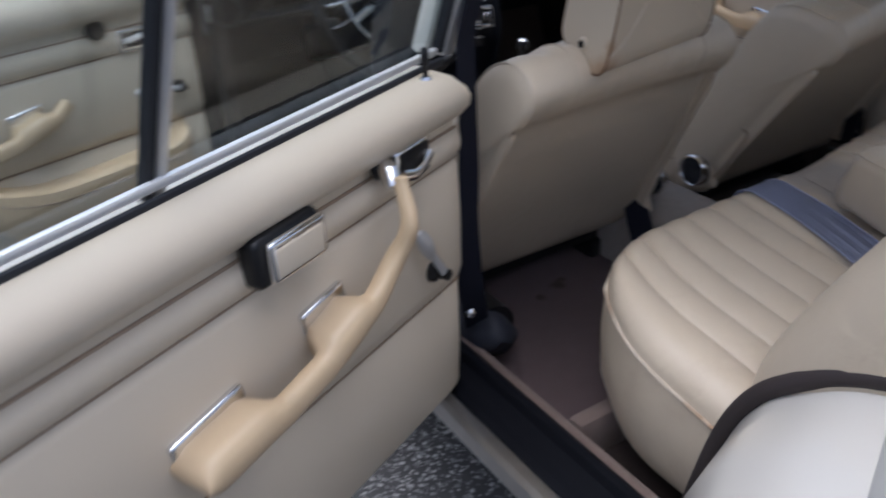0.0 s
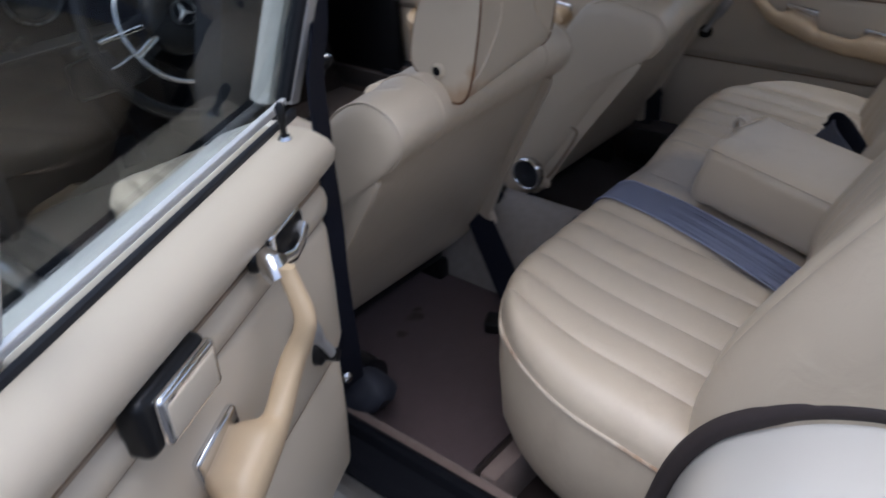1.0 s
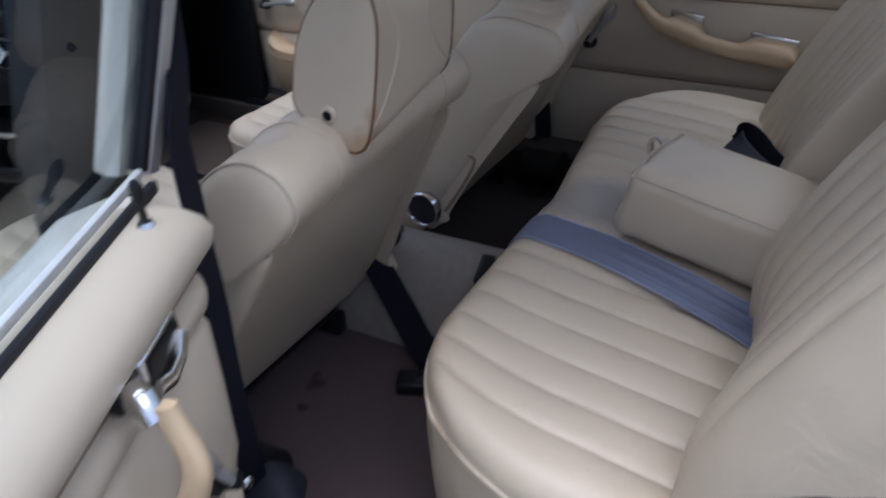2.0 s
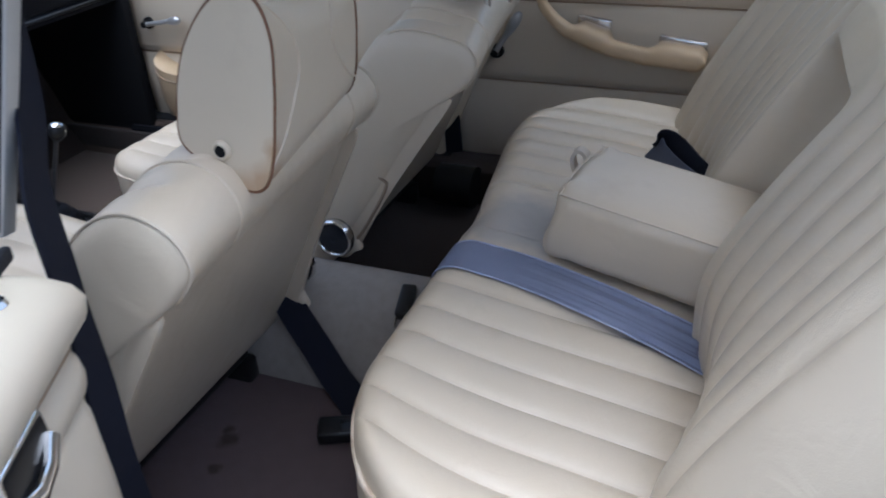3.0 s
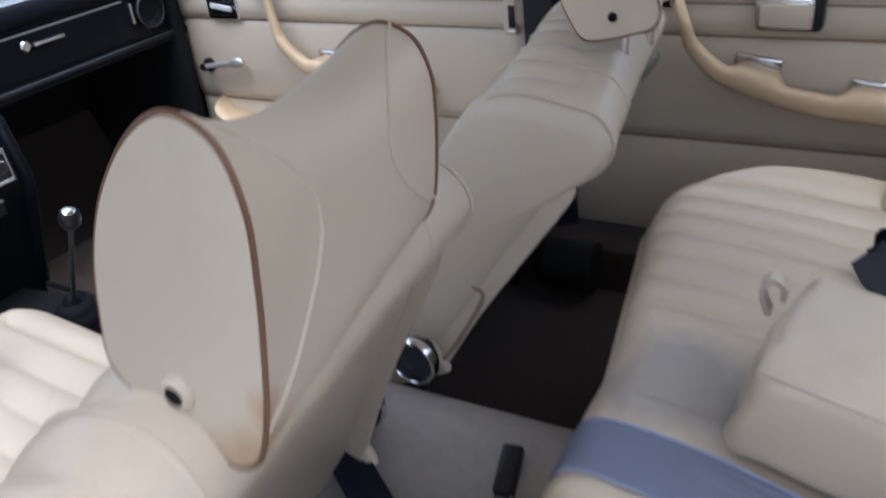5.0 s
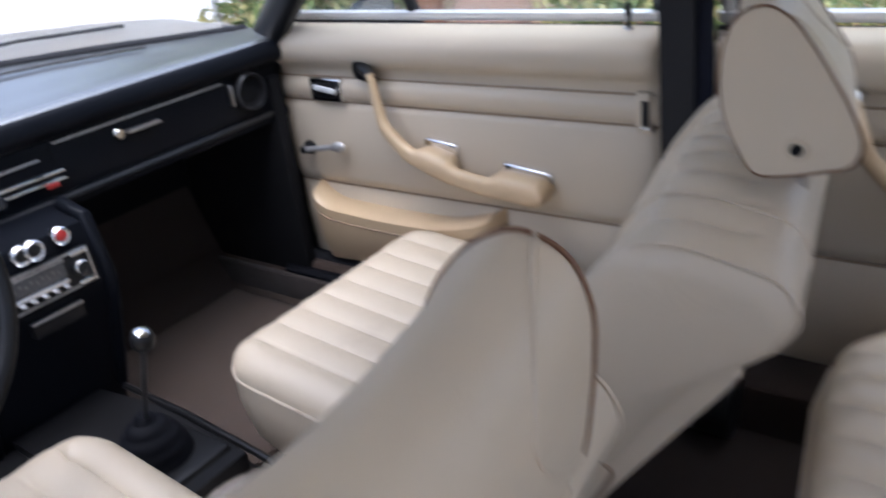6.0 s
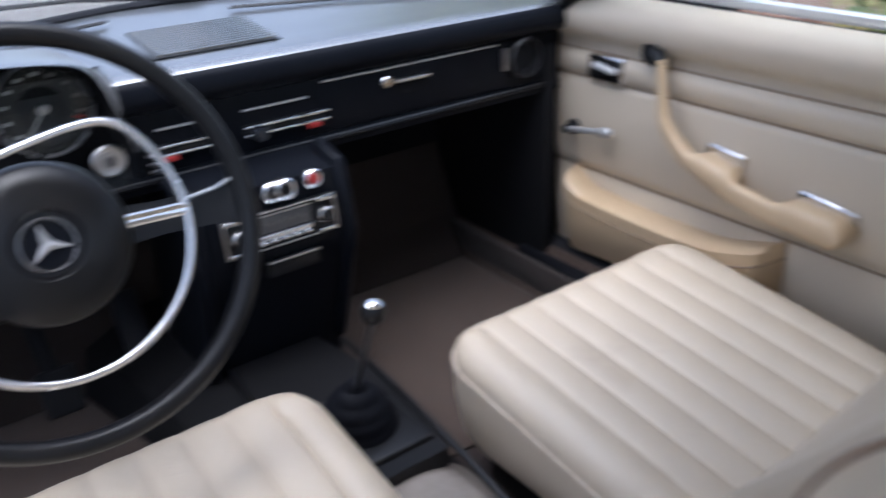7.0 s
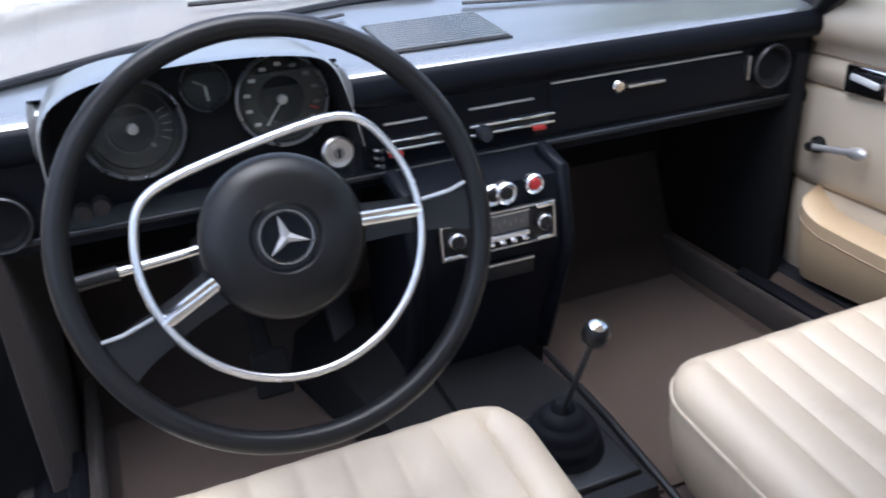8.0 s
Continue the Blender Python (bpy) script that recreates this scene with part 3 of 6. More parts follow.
def fold_armrest(seat):
    bm = bmesh.new()
    box(bm, (0, 0, 0), (0.174, 0.30, 0.102), 0.017, seg=5)
    bmesh.ops.subdivide_edges(bm, edges=[e for e in bm.edges if e.calc_length() > 0.05], cuts=11, use_grid_fill=True)
    for v in bm.verts:
        x, y, z = v.co
        inner = max(0, 1 - (x / 0.086) ** 2) * max(0, 1 - (y / 0.15) ** 2)
        if z > 0.03:
            v.co.z += 0.007 * inner
        if y > 0.13:
            # the front end leans back and pinches in at its middle
            v.co.y -= 0.10 * (z + 0.05) - 0.006 * max(0, 1 - (x / 0.086) ** 2)
            v.co.z += 0.003 * math.sin(x * 95)
            v.co.y += 0.0022 * math.sin(x * 120 + z * 60) * (0.5 + abs(x) / 0.09)
        if abs(x) > 0.075:
            v.co.x += math.copysign(0.004 * max(0, 1 - (z / 0.05) ** 2) + 0.0020 * math.sin(y * 48 + z * 40) * (1 if y > -0.05 else 0.4), x)
    bm.transform(pose(-0.040, -0.545, 0.620, 8, 0, -8))
    ob = part("armrest", bm, LEATHER, seat, "cream centre armrest folded down")
    T = pose(-0.040, -0.545, 0.620, 8, 0, -8)
    welt = [(-0.0835, -0.148, 0.0475), (-0.0835, -0.05, 0.0480), (-0.0835, 0.06, 0.0480), (-0.083, 0.130, 0.0475), (-0.078, 0.1365, 0.0485), (0.0, 0.1425, 0.0515), (0.078, 0.1365, 0.0485), (0.083, 0.130, 0.0475), (0.0835, 0.0, 0.048), (0.0835, -0.148, 0.0475)]
    part("welt", tube([T @ q for q in crom([Vector(q) for q in welt], 6, False)], 0.0013, sides=6), SEAM, ob, "cream welted edge")
    lp = [(0.054, -0.392, 0.640), (0.054, -0.386, 0.656), (0.054, -0.385, 0.670), (0.054, -0.393, 0.680), (0.054, -0.403, 0.674), (0.054, -0.404, 0.660)]
    part("pull_tab", ribbon(crom(lp, 5, False), 0.019, 0.0055, (1, 0, 0)), WORN, ob, "worn cream pull loop")


fold_armrest(bench_seat)

# ---------------------------------------------------------------- doors
# a door's own axes: u from its hinge edge to its lock edge, p into the car, z up


def plane(origin, u, p):
    m = Matrix.Identity(4)
    for i, c in enumerate((Vector(u), Vector(p), Vector((0, 0, 1)), Vector(origin))):
        for k in range(3):
            m[k][i] = c[k]
    return m


PROFILE = [(-0.035, 0.335), (-0.010, 0.342), (0.0, 0.36), (0.004, 0.45), (0.004, 0.536), (-0.001, 0.543), (0.006, 0.549), (0.012, 0.568), (0.013, 0.645), (0.012, 0.714), (0.008, 0.723), (0.003, 0.7275), (0.010, 0.732),
           (0.016, 0.741), (0.018, 0.757), (0.016, 0.770), (0.009, 0.777), (0.006, 0.780), (0.006, 0.797), (0.010, 0.802), (0.024, 0.808), (0.034, 0.824), (0.037, 0.848), (0.029, 0.868), (0.012, 0.880), (-0.012, 0.884), (-0.035, 0.880)]


def hung(z, opened):
    """The mouldings of the open rear door sit a little higher than those of the closed doors."""
    return float(np.interp(z, (0.335, 0.543, 0.7275, 0.780, 0.802, 0.884), (0.335, 0.556, 0.755, 0.799, 0.817, 0.884))) if opened else z


def pull_bar(door, M, u0, short=False, dz=0.0, back=0.003, bow=0.0, up_top=0.0):
    """The tan door pull with its two chrome-capped pads."""
    path = [(u0 + 0.007, 0.802, 0.0070), (u0 + 0.012, 0.783, 0.0078), (u0 + 0.019, 0.757, 0.0088), (u0 + 0.030, 0.728, 0.0105), (u0 + 0.055, 0.699, 0.0128), (u0 + 0.090, 0.673, 0.0152),
            (u0 + 0.15, 0.650, 0.0175), (u0 + 0.21, 0.639, 0.0175), (u0 + 0.25, 0.632, 0.0180), (u0 + 0.328, 0.624, 0.0185), (u0 + 0.368, 0.620, 0.0165)]
    path = [(u + 0.8 * up_top * f, z + up_top * f, r) for (u, z, r), f in zip(path, (1, 0.7, 0.35, 0.1, *[0] * 7))]
    if short:
        path = path[4:]
    line = crom(path, 7, False)

    def rise(v, lo, hi, w):
        return max(0, min(1, (v - lo) / w)) * max(0, min(1, (hi - v) / w))

    rings = []
    k = len(line)
    for n, q in enumerate(line):
        a, b = line[max(n - 1, 0)], line[min(n + 1, k - 1)]
        t = Vector((b.x - a.x, b.y - a.y, 0)).normalized()
        s = q.x - u0
        # the two pads reach back to the panel and stand higher than the bar between them
        f = min(1, rise(s, 0.085, 0.180, 0.022) + rise(s, 0.250, 0.42, 0.028))
        f = f * f * (3 - 2 * f)
        zz = q.y + dz * min(1, max(0, (0.79 - q.y) / 0.05))
        tail = math.sqrt(max(0.05, min(1, (k - 1 - n + 0.4) / 4)))
        h = (q.z + 0.007 * f) * tail
        lo, hi = 0.041 - 0.030 * f, 0.066 + 0.003 * f + min(0, (s - 0.03)) * 0.45
        lo = min(lo, hi - 0.016)
        swell = math.exp(-((zz - 0.764) / 0.036) ** 2)
        pc, hp = (lo + hi) / 2 + bow * swell, (hi - lo) / 2
        up = 0.007 * f
        ring = []
        for m in range(20):
            an = 2 * math.pi * m / 20
            c, d = math.cos(an), math.sin(an)
            c, d = math.copysign(abs(c) ** 0.72, c), math.copysign(abs(d) ** 0.72, d)
            ring.append(Vector((q.x + 0.4 * bow * swell - t.y * (h * d + up), pc + hp * c, zz + t.x * (h * d + up))))
        rings.append(ring)
    bm = bmesh.new()
    loops(bm, rings)
    bm.transform(M)
    pb = part("pull_handle", bm, TAN, door, "tan moulded door pull with armrest pads")
    for a, b, z in ((u0 + 0.094, u0 + 0.168, 0.676), (u0 + 0.266, u0 + 0.366, 0.642)):
        g = bx(((a + b) / 2, 0.0150, z + dz + 0.001), (b - a, 0.012, 0.042), 0.005, m=pose(0, 0, 0, 0, 7, 0), seg=3)
        g.transform(M)
        part("cap", g, CHROME, pb, "chrome end cap")
    if short:
        g = lathe([(0, 0), (0.021, 0), (0.021, 0.006), (0.017, 0.012), (0.0, 0.013)], 24, M @ Matrix.Translation((u0 - 0.055, 0.017, 0.790)) @ axis_to((0, 1, 0)))
        part("mount", g, BLACK, pb, "black mounting cup")
    if not short:
        g = lathe([(0, 0), (0.021, 0), (0.021, 0.006), (0.017, 0.012), (0.0, 0.013)], 24, M @ Matrix.Translation((u0 + 0.8 * up_top - back + 0.004, 0.017, 0.803 + up_top)) @ axis_to((0, 1, 0)) @ Matrix.Scale(0.72 if back < 0.01 else 1.15, 4))
        part("mount", g, BLACK, pb, "black mounting cup")
        lift, u1 = up_top, u0 + 0.8 * up_top
        g = tube([(u1 - back + 0.004, 0.026, 0.807 + lift), (u1 - back * 0.4 + 0.006, 0.036, 0.803 + lift), (u1 + 0.011, 0.046, 0.788 + lift)], 0.0130, sides=12, up=(0, 1, 0), scale=[0.8, 1.05, 0.9])
        g.transform(M)
        part("collar", g, CHROME if back < 0.01 else BLACK, pb, "chrome collar" if back < 0.01 else "black collar")


def winder(door, M, u, z, du, dz, grip=0.80):
    g = lathe([(0, 0), (0.016, 0.0), (0.015, 0.008), (0.009, 0.012), (0.008, 0.028), (0, 0.029)], 24, M @ Matrix.Translation((u, 0.012, z)) @ axis_to((0, 1, 0)))
    w = part("window_winder", g, BLACK, door, "window crank with black hub")
    g = tube(crom([Vector(q) for q in ((u, 0.034, z), (u + du * 0.3, 0.034, z + dz * 0.3), (u + du * 0.7, 0.032, z + dz * 0.7), (u + du, 0.030, z + dz))], 4, False), 0.0062, 0.0048, sides=10, up=(0, 1, 0))
    g.transform(M)
    part("arm", g, BEZEL, w, "satin metal arm")
    k0 = Vector((u + du * grip, 0.032, z + dz * grip))
    k1 = Vector((u + du * 1.22, 0.036, z + dz * 1.22))
    g = tube([k0 + (k1 - k0) * f for f in (0, 0.15, 0.35, 0.6, 0.85, 1)], 0.0118, 0.0098, sides=12, up=(0, 1, 0), scale=[0.45, 0.72, 0.9, 1.0, 0.85, 0.4])
    g.transform(M)
    part("knob", g, BEZEL, w, "bright metal grip")


def make_door(name, M, length, rear, opened, label, short=False, notch=None, near=0.0):
    door = thing(name, M @ Vector((0, -0.05, 0.34)), label, "car door", "car doors")
    bm = bmesh.new()
    us = [near, near + 0.004, near + 0.012, near + 0.025] + [near + 0.04 + (length - near - 0.065) * i / 46 for i in range(47)] + [length - 0.012, length - 0.004, length]

    def low(u):
        if not notch:
            return 0.0
        u1, z1, u2 = notch
        t = max(0, min(1, (u - u1) / (u2 - u1)))
        return 0.335 + (z1 - 0.335) * (1 - math.sqrt(1 - t * t))

    rows = []
    for u in us:
        e = max(0, 1 - min(u - near, length - u) / 0.025)
        drop = 0.02 * (1 - math.sqrt(1 - e * e))
        row = []
        for p, z in PROFILE:
            z = hung(z, rear and opened)
            corner = max(0, (z - 0.83) / 0.055) * max(0, 1 - (u - near) / 0.05) ** 2 * 0.03
            row.append(M @ Vector((u, p - drop, max(z - corner, low(u)))))
        rows.append(row)
    loops(bm, rows, closed=False)
    part("inner_panel", bm, PANEL, door, "cream vinyl door panel with moulded welts")
    # outer shell with its returns
    bm = bmesh.new()
    rows = []
    for u in (near + 0.002, *us[4:-3:3], length - 0.002):
        lo = max(0.33, low(u))
        rows.append([M @ Vector((u, p, z)) for p, z in ((-0.036, lo), (-0.10, lo - 0.01), (-0.125, lo + 0.06), (-0.135, max(0.62, lo + 0.08)), (-0.115, 0.85), (-0.06, 0.872), (-0.036, 0.872))])
    loops(bm, rows)
    part("door_shell", bm, PAINT, door, "light ivory painted steel shell")
    # welts along the creases, with the crease shadow painted in as brown
    for z, p in ((0.543, 0.0015), (0.7275, 0.0055), (0.7795, 0.0070)):
        z = hung(z, rear and opened)
        g = tube([M @ Vector((u, p, max(z, low(u)))) for u in [near + 0.012 + (length - near - 0.024) * i / 12 for i in range(13)]], 0.0022, sides=6)
        part("welt", g, BEADM, door, "welt line in the brown of its crease shadow")
    # sill trim
    g = bx(((length + near) / 2, -0.014, 0.8845 if opened else 0.881), (length - near - 0.01, 0.008, 0.012 if opened else 0.008), 0.003)
    g.transform(M)
    part("sill_rubber", g, RUBBER, door, "black glass wiper strip")
    g = bx(((length + near) / 2, -0.025, 0.896), (length - near - 0.01, 0.0065 if opened else 0.014, 0.011 if opened else 0.016), 0.002, m=pose(0, 0, 0, -14))
    g.transform(M)
    part("sill_trim", g, SILLM, door, "metal sill moulding, paled for the sky it reflects")
    # window frame
    tilt_in = -0.10

    def wf(u, h):
        return M @ Vector((u, -0.038 - tilt_in * h / 0.40 * 1.25, 0.885 + h))

    if rear:
        quarter = 0.487
        fore = -0.012 if opened else 0.020
        frame_line = [wf(fore, 0), wf(fore - 0.008, 0.2), wf(fore - 0.008, 0.38), wf(fore + 0.03, 0.425), wf(0.30, 0.43), wf(0.55, 0.42), wf(0.68, 0.36), wf(0.80, 0.14), wf(0.85, 0.0)]
    else:
        quarter = 0.345
        frame_line = [wf(0.0, 0), wf(0.16, 0.14), wf(0.30, 0.28), wf(0.46, 0.40), wf(0.60, 0.428), wf(0.80, 0.43), wf(0.86, 0.40), wf(length - 0.012, 0.2), wf(length - 0.008, 0)]
    fl = crom(frame_line, 5, False)
    part("window_frame", tube(fl, 0.017 if rear and opened else 0.014 if rear else 0.012, 0.014, sides=8, up=M.to_3x3() @ Vector((0, 1, 0))), BEZEL, door, "satin bright window frame")
    if rear:
        # the painted outer half of the frame shows through the glass
        shift = M.to_3x3() @ Vector((0.006, -0.030, 0))
        part("outer_frame", tube([p + shift for p in fl], 0.013, 0.016, sides=8, up=M.to_3x3() @ Vector((0, 1, 0))), PAINT, door, "ivory painted outer frame")
    inset = [p + (M @ Vector((length / 2, -0.05, 1.07)) - p).normalized() * 0.014 for p in fl]
    part("frame_seal", tube(inset, 0.009, 0.010, sides=8, up=M.to_3x3() @ Vector((0, 1, 0))), RUBBER, door, "black window seal")
    if rear:
        g = tube([wf(quarter, -0.005), wf(quarter - 0.012, 0.2), wf(quarter - 0.022, 0.415)], 0.0065, 0.010, sides=10)
        part("quarter_bar", g, BEZEL, door, "bright quarter window bar")
        g = tube([wf(quarter + 0.013, -0.005), wf(quarter + 0.001, 0.2), wf(quarter - 0.009, 0.415)], 0.006, 0.009, sides=8)
        part("bar_seal", g, RUBBER, door, "black bar seal")
    else:
        g = tube([wf(quarter + 0.02, -0.005), wf(quarter, 0.12), wf(quarter - 0.01, 0.27)], 0.011, 0.012, sides=8)
        part("quarter_bar", g, RUBBER, door, "black quarter window bar")
        g = tube([wf(0.03, -0.004), wf(0.18, -0.002), wf(quarter + 0.02, -0.002)], 0.010, 0.012, sides=8)
        part("quarter_rubber", g, RUBBER, door, "black quarter window rubber")
    bm = bmesh.new()
    vs = [bm.verts.new(p) for p in fl]
    bm.faces.new(vs)
    bmesh.ops.solidify(bm, geom=bm.faces[:], thickness=0.004)
    gl = part("pane", bm, SIDE_GLASS, door, "clear side window", smooth=False)
    gl.visible_shadow = False
    # lock pin
    ul = 0.093 if rear else length - 0.055
    g = lathe([(0, 0), (0.0035, 0), (0.0035, 0.022), (0.0055, 0.026), (0.0055, 0.040), (0.003, 0.044), (0, 0.044)], 12, M @ Matrix.Translation((ul, 0.004, 0.878)))
    part("lock_pin", g, BLACK, door, "black lock button")
    g = lathe([(0.0, 0.0), (0.008, 0.0), (0.006, 0.004), (0.004, 0.0045)], 14, M @ Matrix.Translation((ul, 0.004, 0.8815)))
    part("lock_ferrule", g, CHROME, door)
    # opener
    uo = 0.160 if rear else 0.148
    zo = 0.799 if rear else 0.754
    w = 0.074 if rear else 0.088
    g = bx((uo, 0.017 if rear else 0.014, zo), (w, 0.020 if rear else 0.014, 0.050), 0.007 if rear else 0.006, seg=3)
    g.transform(M)
    op = part("opener", g, CHROME, door, "chrome door release in a dark cup")
    g = bx((uo, 0.0255 if rear else 0.0195, zo), (w - (0.012 if rear else 0.020), 0.008, 0.040 if rear else 0.032), 0.0035)
    g.transform(M)
    part("cup", g, BLACK, op, "dark cup")
    if rear:
        g = tube([(uo - 0.030, 0.0295, zo + 0.002), (uo - 0.012, 0.032, zo - 0.009), (uo + 0.010, 0.033, zo - 0.012), (uo + 0.030, 0.031, zo - 0.006)], 0.005, 0.008, sides=10, up=(0, 0, 1))
    else:
        g = bx((uo + 0.004, 0.027, zo + 0.004), (w - 0.03, 0.009, 0.012), 0.004, m=pose(0, 0, 0, 0, 8, 0))
    g.transform(M)
    part("lever", g, CHROME if rear else SILLM, op, "bright lever")
    pull_bar(door, M, (0.212 if opened else 0.200) if rear else 0.291, short, 0.004 if rear else -0.027, 0.003 if rear else 0.036, 0.021 if rear else 0.0, 0.010 if rear and opened else 0.0)
    if rear:
        ua, za = (0.399, 0.798) if opened else (0.370, 0.774)
        winder(door, M, 0.114, 0.614, 0.050, 0.077, 0.50)
        g = bx((ua + 0.002, 0.024, za), (0.100, 0.030, 0.058), 0.010, seg=4)
        g.transform(M)
        ash = part("ashtray", g, BLACK, door, "ashtray with dark case")
        g = bx((ua - 0.004, 0.041, za), (0.084, 0.013, 0.047), 0.006, seg=4)
        g.transform(M)
        part("lid_frame", g, CHROME, ash, "chrome lid frame")
        g = bx((ua - 0.003, 0.0418, za - 0.001), (0.073, 0.0140, 0.036), 0.004, seg=3)
        g.transform(M)
        part("lid", g, PANEL, ash, "cream lid")
    else:
        winder(door, M, 0.068, 0.624, 0.098, 0.015)
        # map pocket
        bm = bmesh.new()
        rows = []
        for i in range(41):
            t = i / 40
            u = 0.075 + 0.475 * t
            ztop = 0.515 + 0.035 * max(0, 1 - t / 0.16) ** 2 + 0.028 * max(0, (t - 0.72) / 0.28) ** 1.5 - 0.01 * math.sin(math.pi * t)
            e = max(0, 1 - min(t, 1 - t) / 0.07)
            out = 0.058 * math.sqrt(max(0, 1 - e * e)) + 0.008
            zl = 0.372 + 0.03 * t + 0.05 * max(0, (t - 0.8) / 0.2) ** 2
            rows.append([M @ Vector((u, p, z)) for p, z in ((0.002, ztop), (out - 0.012, ztop + 0.004), (out, ztop - 0.004), (out, ztop - 0.03), (out * 0.9, zl + 0.05), (out * 0.55, zl), (0.002, zl - 0.004))])
        loops(bm, rows, closed=False)
        pk = part("map_pocket", bm, TAN, door, "tan moulded map pocket")
        g = tube([r[2] + (r[3] - r[2]) * 0.9 for r in rows], 0.0018, sides=6)
        part("pocket_line", g, BEADM, pk)
        # lock box by the rear edge
        g = bx((length - 0.028, 0.010, 0.752), (0.026, 0.016, 0.068), 0.004)
        g.transform(M)
        lb = part("lock_cover", g, PANEL, door)
        g = bx((length - 0.024, 0.017, 0.752), (0.013, 0.005, 0.042), 0.002)
        g.transform(M)
        part("lock_slot", g, BLACK, lb, "dark lock slot")
        g = bx((length - 0.024, 0.018, 0.728), (0.015, 0.006, 0.004), 0.001)
        g.transform(M)
        part("lock_edge", g, CHROME, lb)
    if notch:
        steps = [notch[0] - 0.02 + (notch[2] - notch[0]) * k / 24 for k in range(25)]
        part("notch_seal", tube([M @ Vector((u, -0.012, max(0.336, low(u)))) for u in steps], 0.011, sides=8), RUBBER, door, "black seal along the wheel arch cutout")
    # edge seal
    pts = [M @ Vector((u, p, z)) for u, p, z in ((0.0, -0.055, 0.87), (-0.004, -0.055, 0.6), (0.0, -0.055, 0.36))]
    part("edge_seal", tube(pts, 0.010, sides=8), RUBBER, door, "black door seal")
    return door


make_door("rear_door", plane((-0.655, -0.150, 0), (-0.906, -0.423, 0), (0.423, -0.906, 0)), 0.90, True, True, "open ivory rear door, cream vinyl inside with tan pull", notch=(0.50, 0.60, 0.90), near=0.021)
make_door("front_door", plane((-0.735, 0.873, 0), (-0.955, -0.296, 0), (0.296, -0.955, 0)), 0.86, False, True, "open ivory front door, cream vinyl inside with tan armrest and map pocket", short=True)
make_door("front_door", plane((0.70, 0.985, 0), (0, -1, 0), (-1, 0, 0)), 0.855, False, False, "closed front passenger door, cream vinyl inside with tan pull and map pocket")
make_door("rear_door", plane((0.70, 0.060, 0), (0, -1, 0), (-1, 0, 0)), 0.78, True, False, "closed rear door, cream vinyl inside with tan pull and ashtray", notch=(0.50, 0.60, 0.78))

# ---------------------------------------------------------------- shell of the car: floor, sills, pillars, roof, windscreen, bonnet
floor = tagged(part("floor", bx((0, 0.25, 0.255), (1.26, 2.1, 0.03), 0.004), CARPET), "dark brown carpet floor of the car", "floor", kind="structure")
car = thing("car_body", (0, 0, 0.2), "light ivory four door saloon body shell", "car", kind="structure")

# sills: carpet edge, rubber tread, bright strip, painted flank
for s in (-1, 1):
    # the closed side's shade is put in as darker carpet and a black step
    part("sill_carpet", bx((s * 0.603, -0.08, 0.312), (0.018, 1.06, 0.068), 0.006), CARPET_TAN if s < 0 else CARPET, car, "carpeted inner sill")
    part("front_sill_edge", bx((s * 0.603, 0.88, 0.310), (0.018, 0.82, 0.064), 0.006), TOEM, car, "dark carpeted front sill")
    g = bmesh.new()
    prof = [(0.612, 0.25), (0.612, 0.345), (0.622, 0.352), (0.634, 0.352), (0.640, 0.338), (0.668, 0.333), (0.678, 0.326), (0.690, 0.322), (0.690, 0.25)]
    loops(g, [[Vector((s * x, y, z)) for x, z in prof] for y in (-0.60, 1.0)])
    part("sill_tread", g, TREAD, car, "black rubber sill tread", smooth=False)
    g = bmesh.new()
    prof = [(0.690, 0.318), (0.708, 0.318), (0.716, 0.310), (0.718, 0.28), (0.66, 0.22), (0.60, 0.20), (0.60, 0.25), (0.682, 0.25)]
    loops(g, [[Vector((s * x, y, z)) for x, z in prof] for y in (-0.62, 1.05)])
    part("sill", g, ALU if s < 0 else RUBBER, car, "grey metal sill step" if s < 0 else "sill step blackened for the closed side's shade", smooth=False)

# added dark box, hides a bright gap below the closed doors
part("inner_sill", bx((0.648, -0.04, 0.302), (0.115, 1.14, 0.104), 0.008), CARPET, car, "added carpet box, dark for the shade inside the closed doors")
g = bmesh.new()
loops(g, [[Vector((x, y, z)) for x, z in ((0.585, 0.262), (0.600, 0.300), (0.645, 0.355), (0.652, 0.360), (0.662, 0.360), (0.662, 0.262))] for y in (0.53, 1.29)])
part("front_sill_carpet", g, FRONTM, car, "brown carpeted side of the front footwell")
part("sill_rubber", bx((0.692, 0.86, 0.356), (0.058, 0.88, 0.016), 0.005), RUBBER, car, "black rubber along the front door opening")
# tunnel
g = bmesh.new()
rows = []
for i in range(25):
    y = -0.30 + 1.45 * i / 24
    top = 0.425 - 0.055 * min(1, max(0, (y - 0.20) / 0.35))
    rows.append([Vector((0.12 * math.cos(a) * (1 + 0.12 * (math.cos(a) ** 8)), y, 0.262 + (top - 0.262) * math.sin(a) ** 0.8)) for a in [math.pi * k / 16 for k in range(17)]])
loops(g, rows[:15], closed=False)
part("tunnel", g, TUNNELC, car, "grey carpeted transmission tunnel")
g = bmesh.new()
loops(g, rows[14:], closed=False)
part("front_tunnel", g, MATT, car, "black trimmed front of the tunnel")
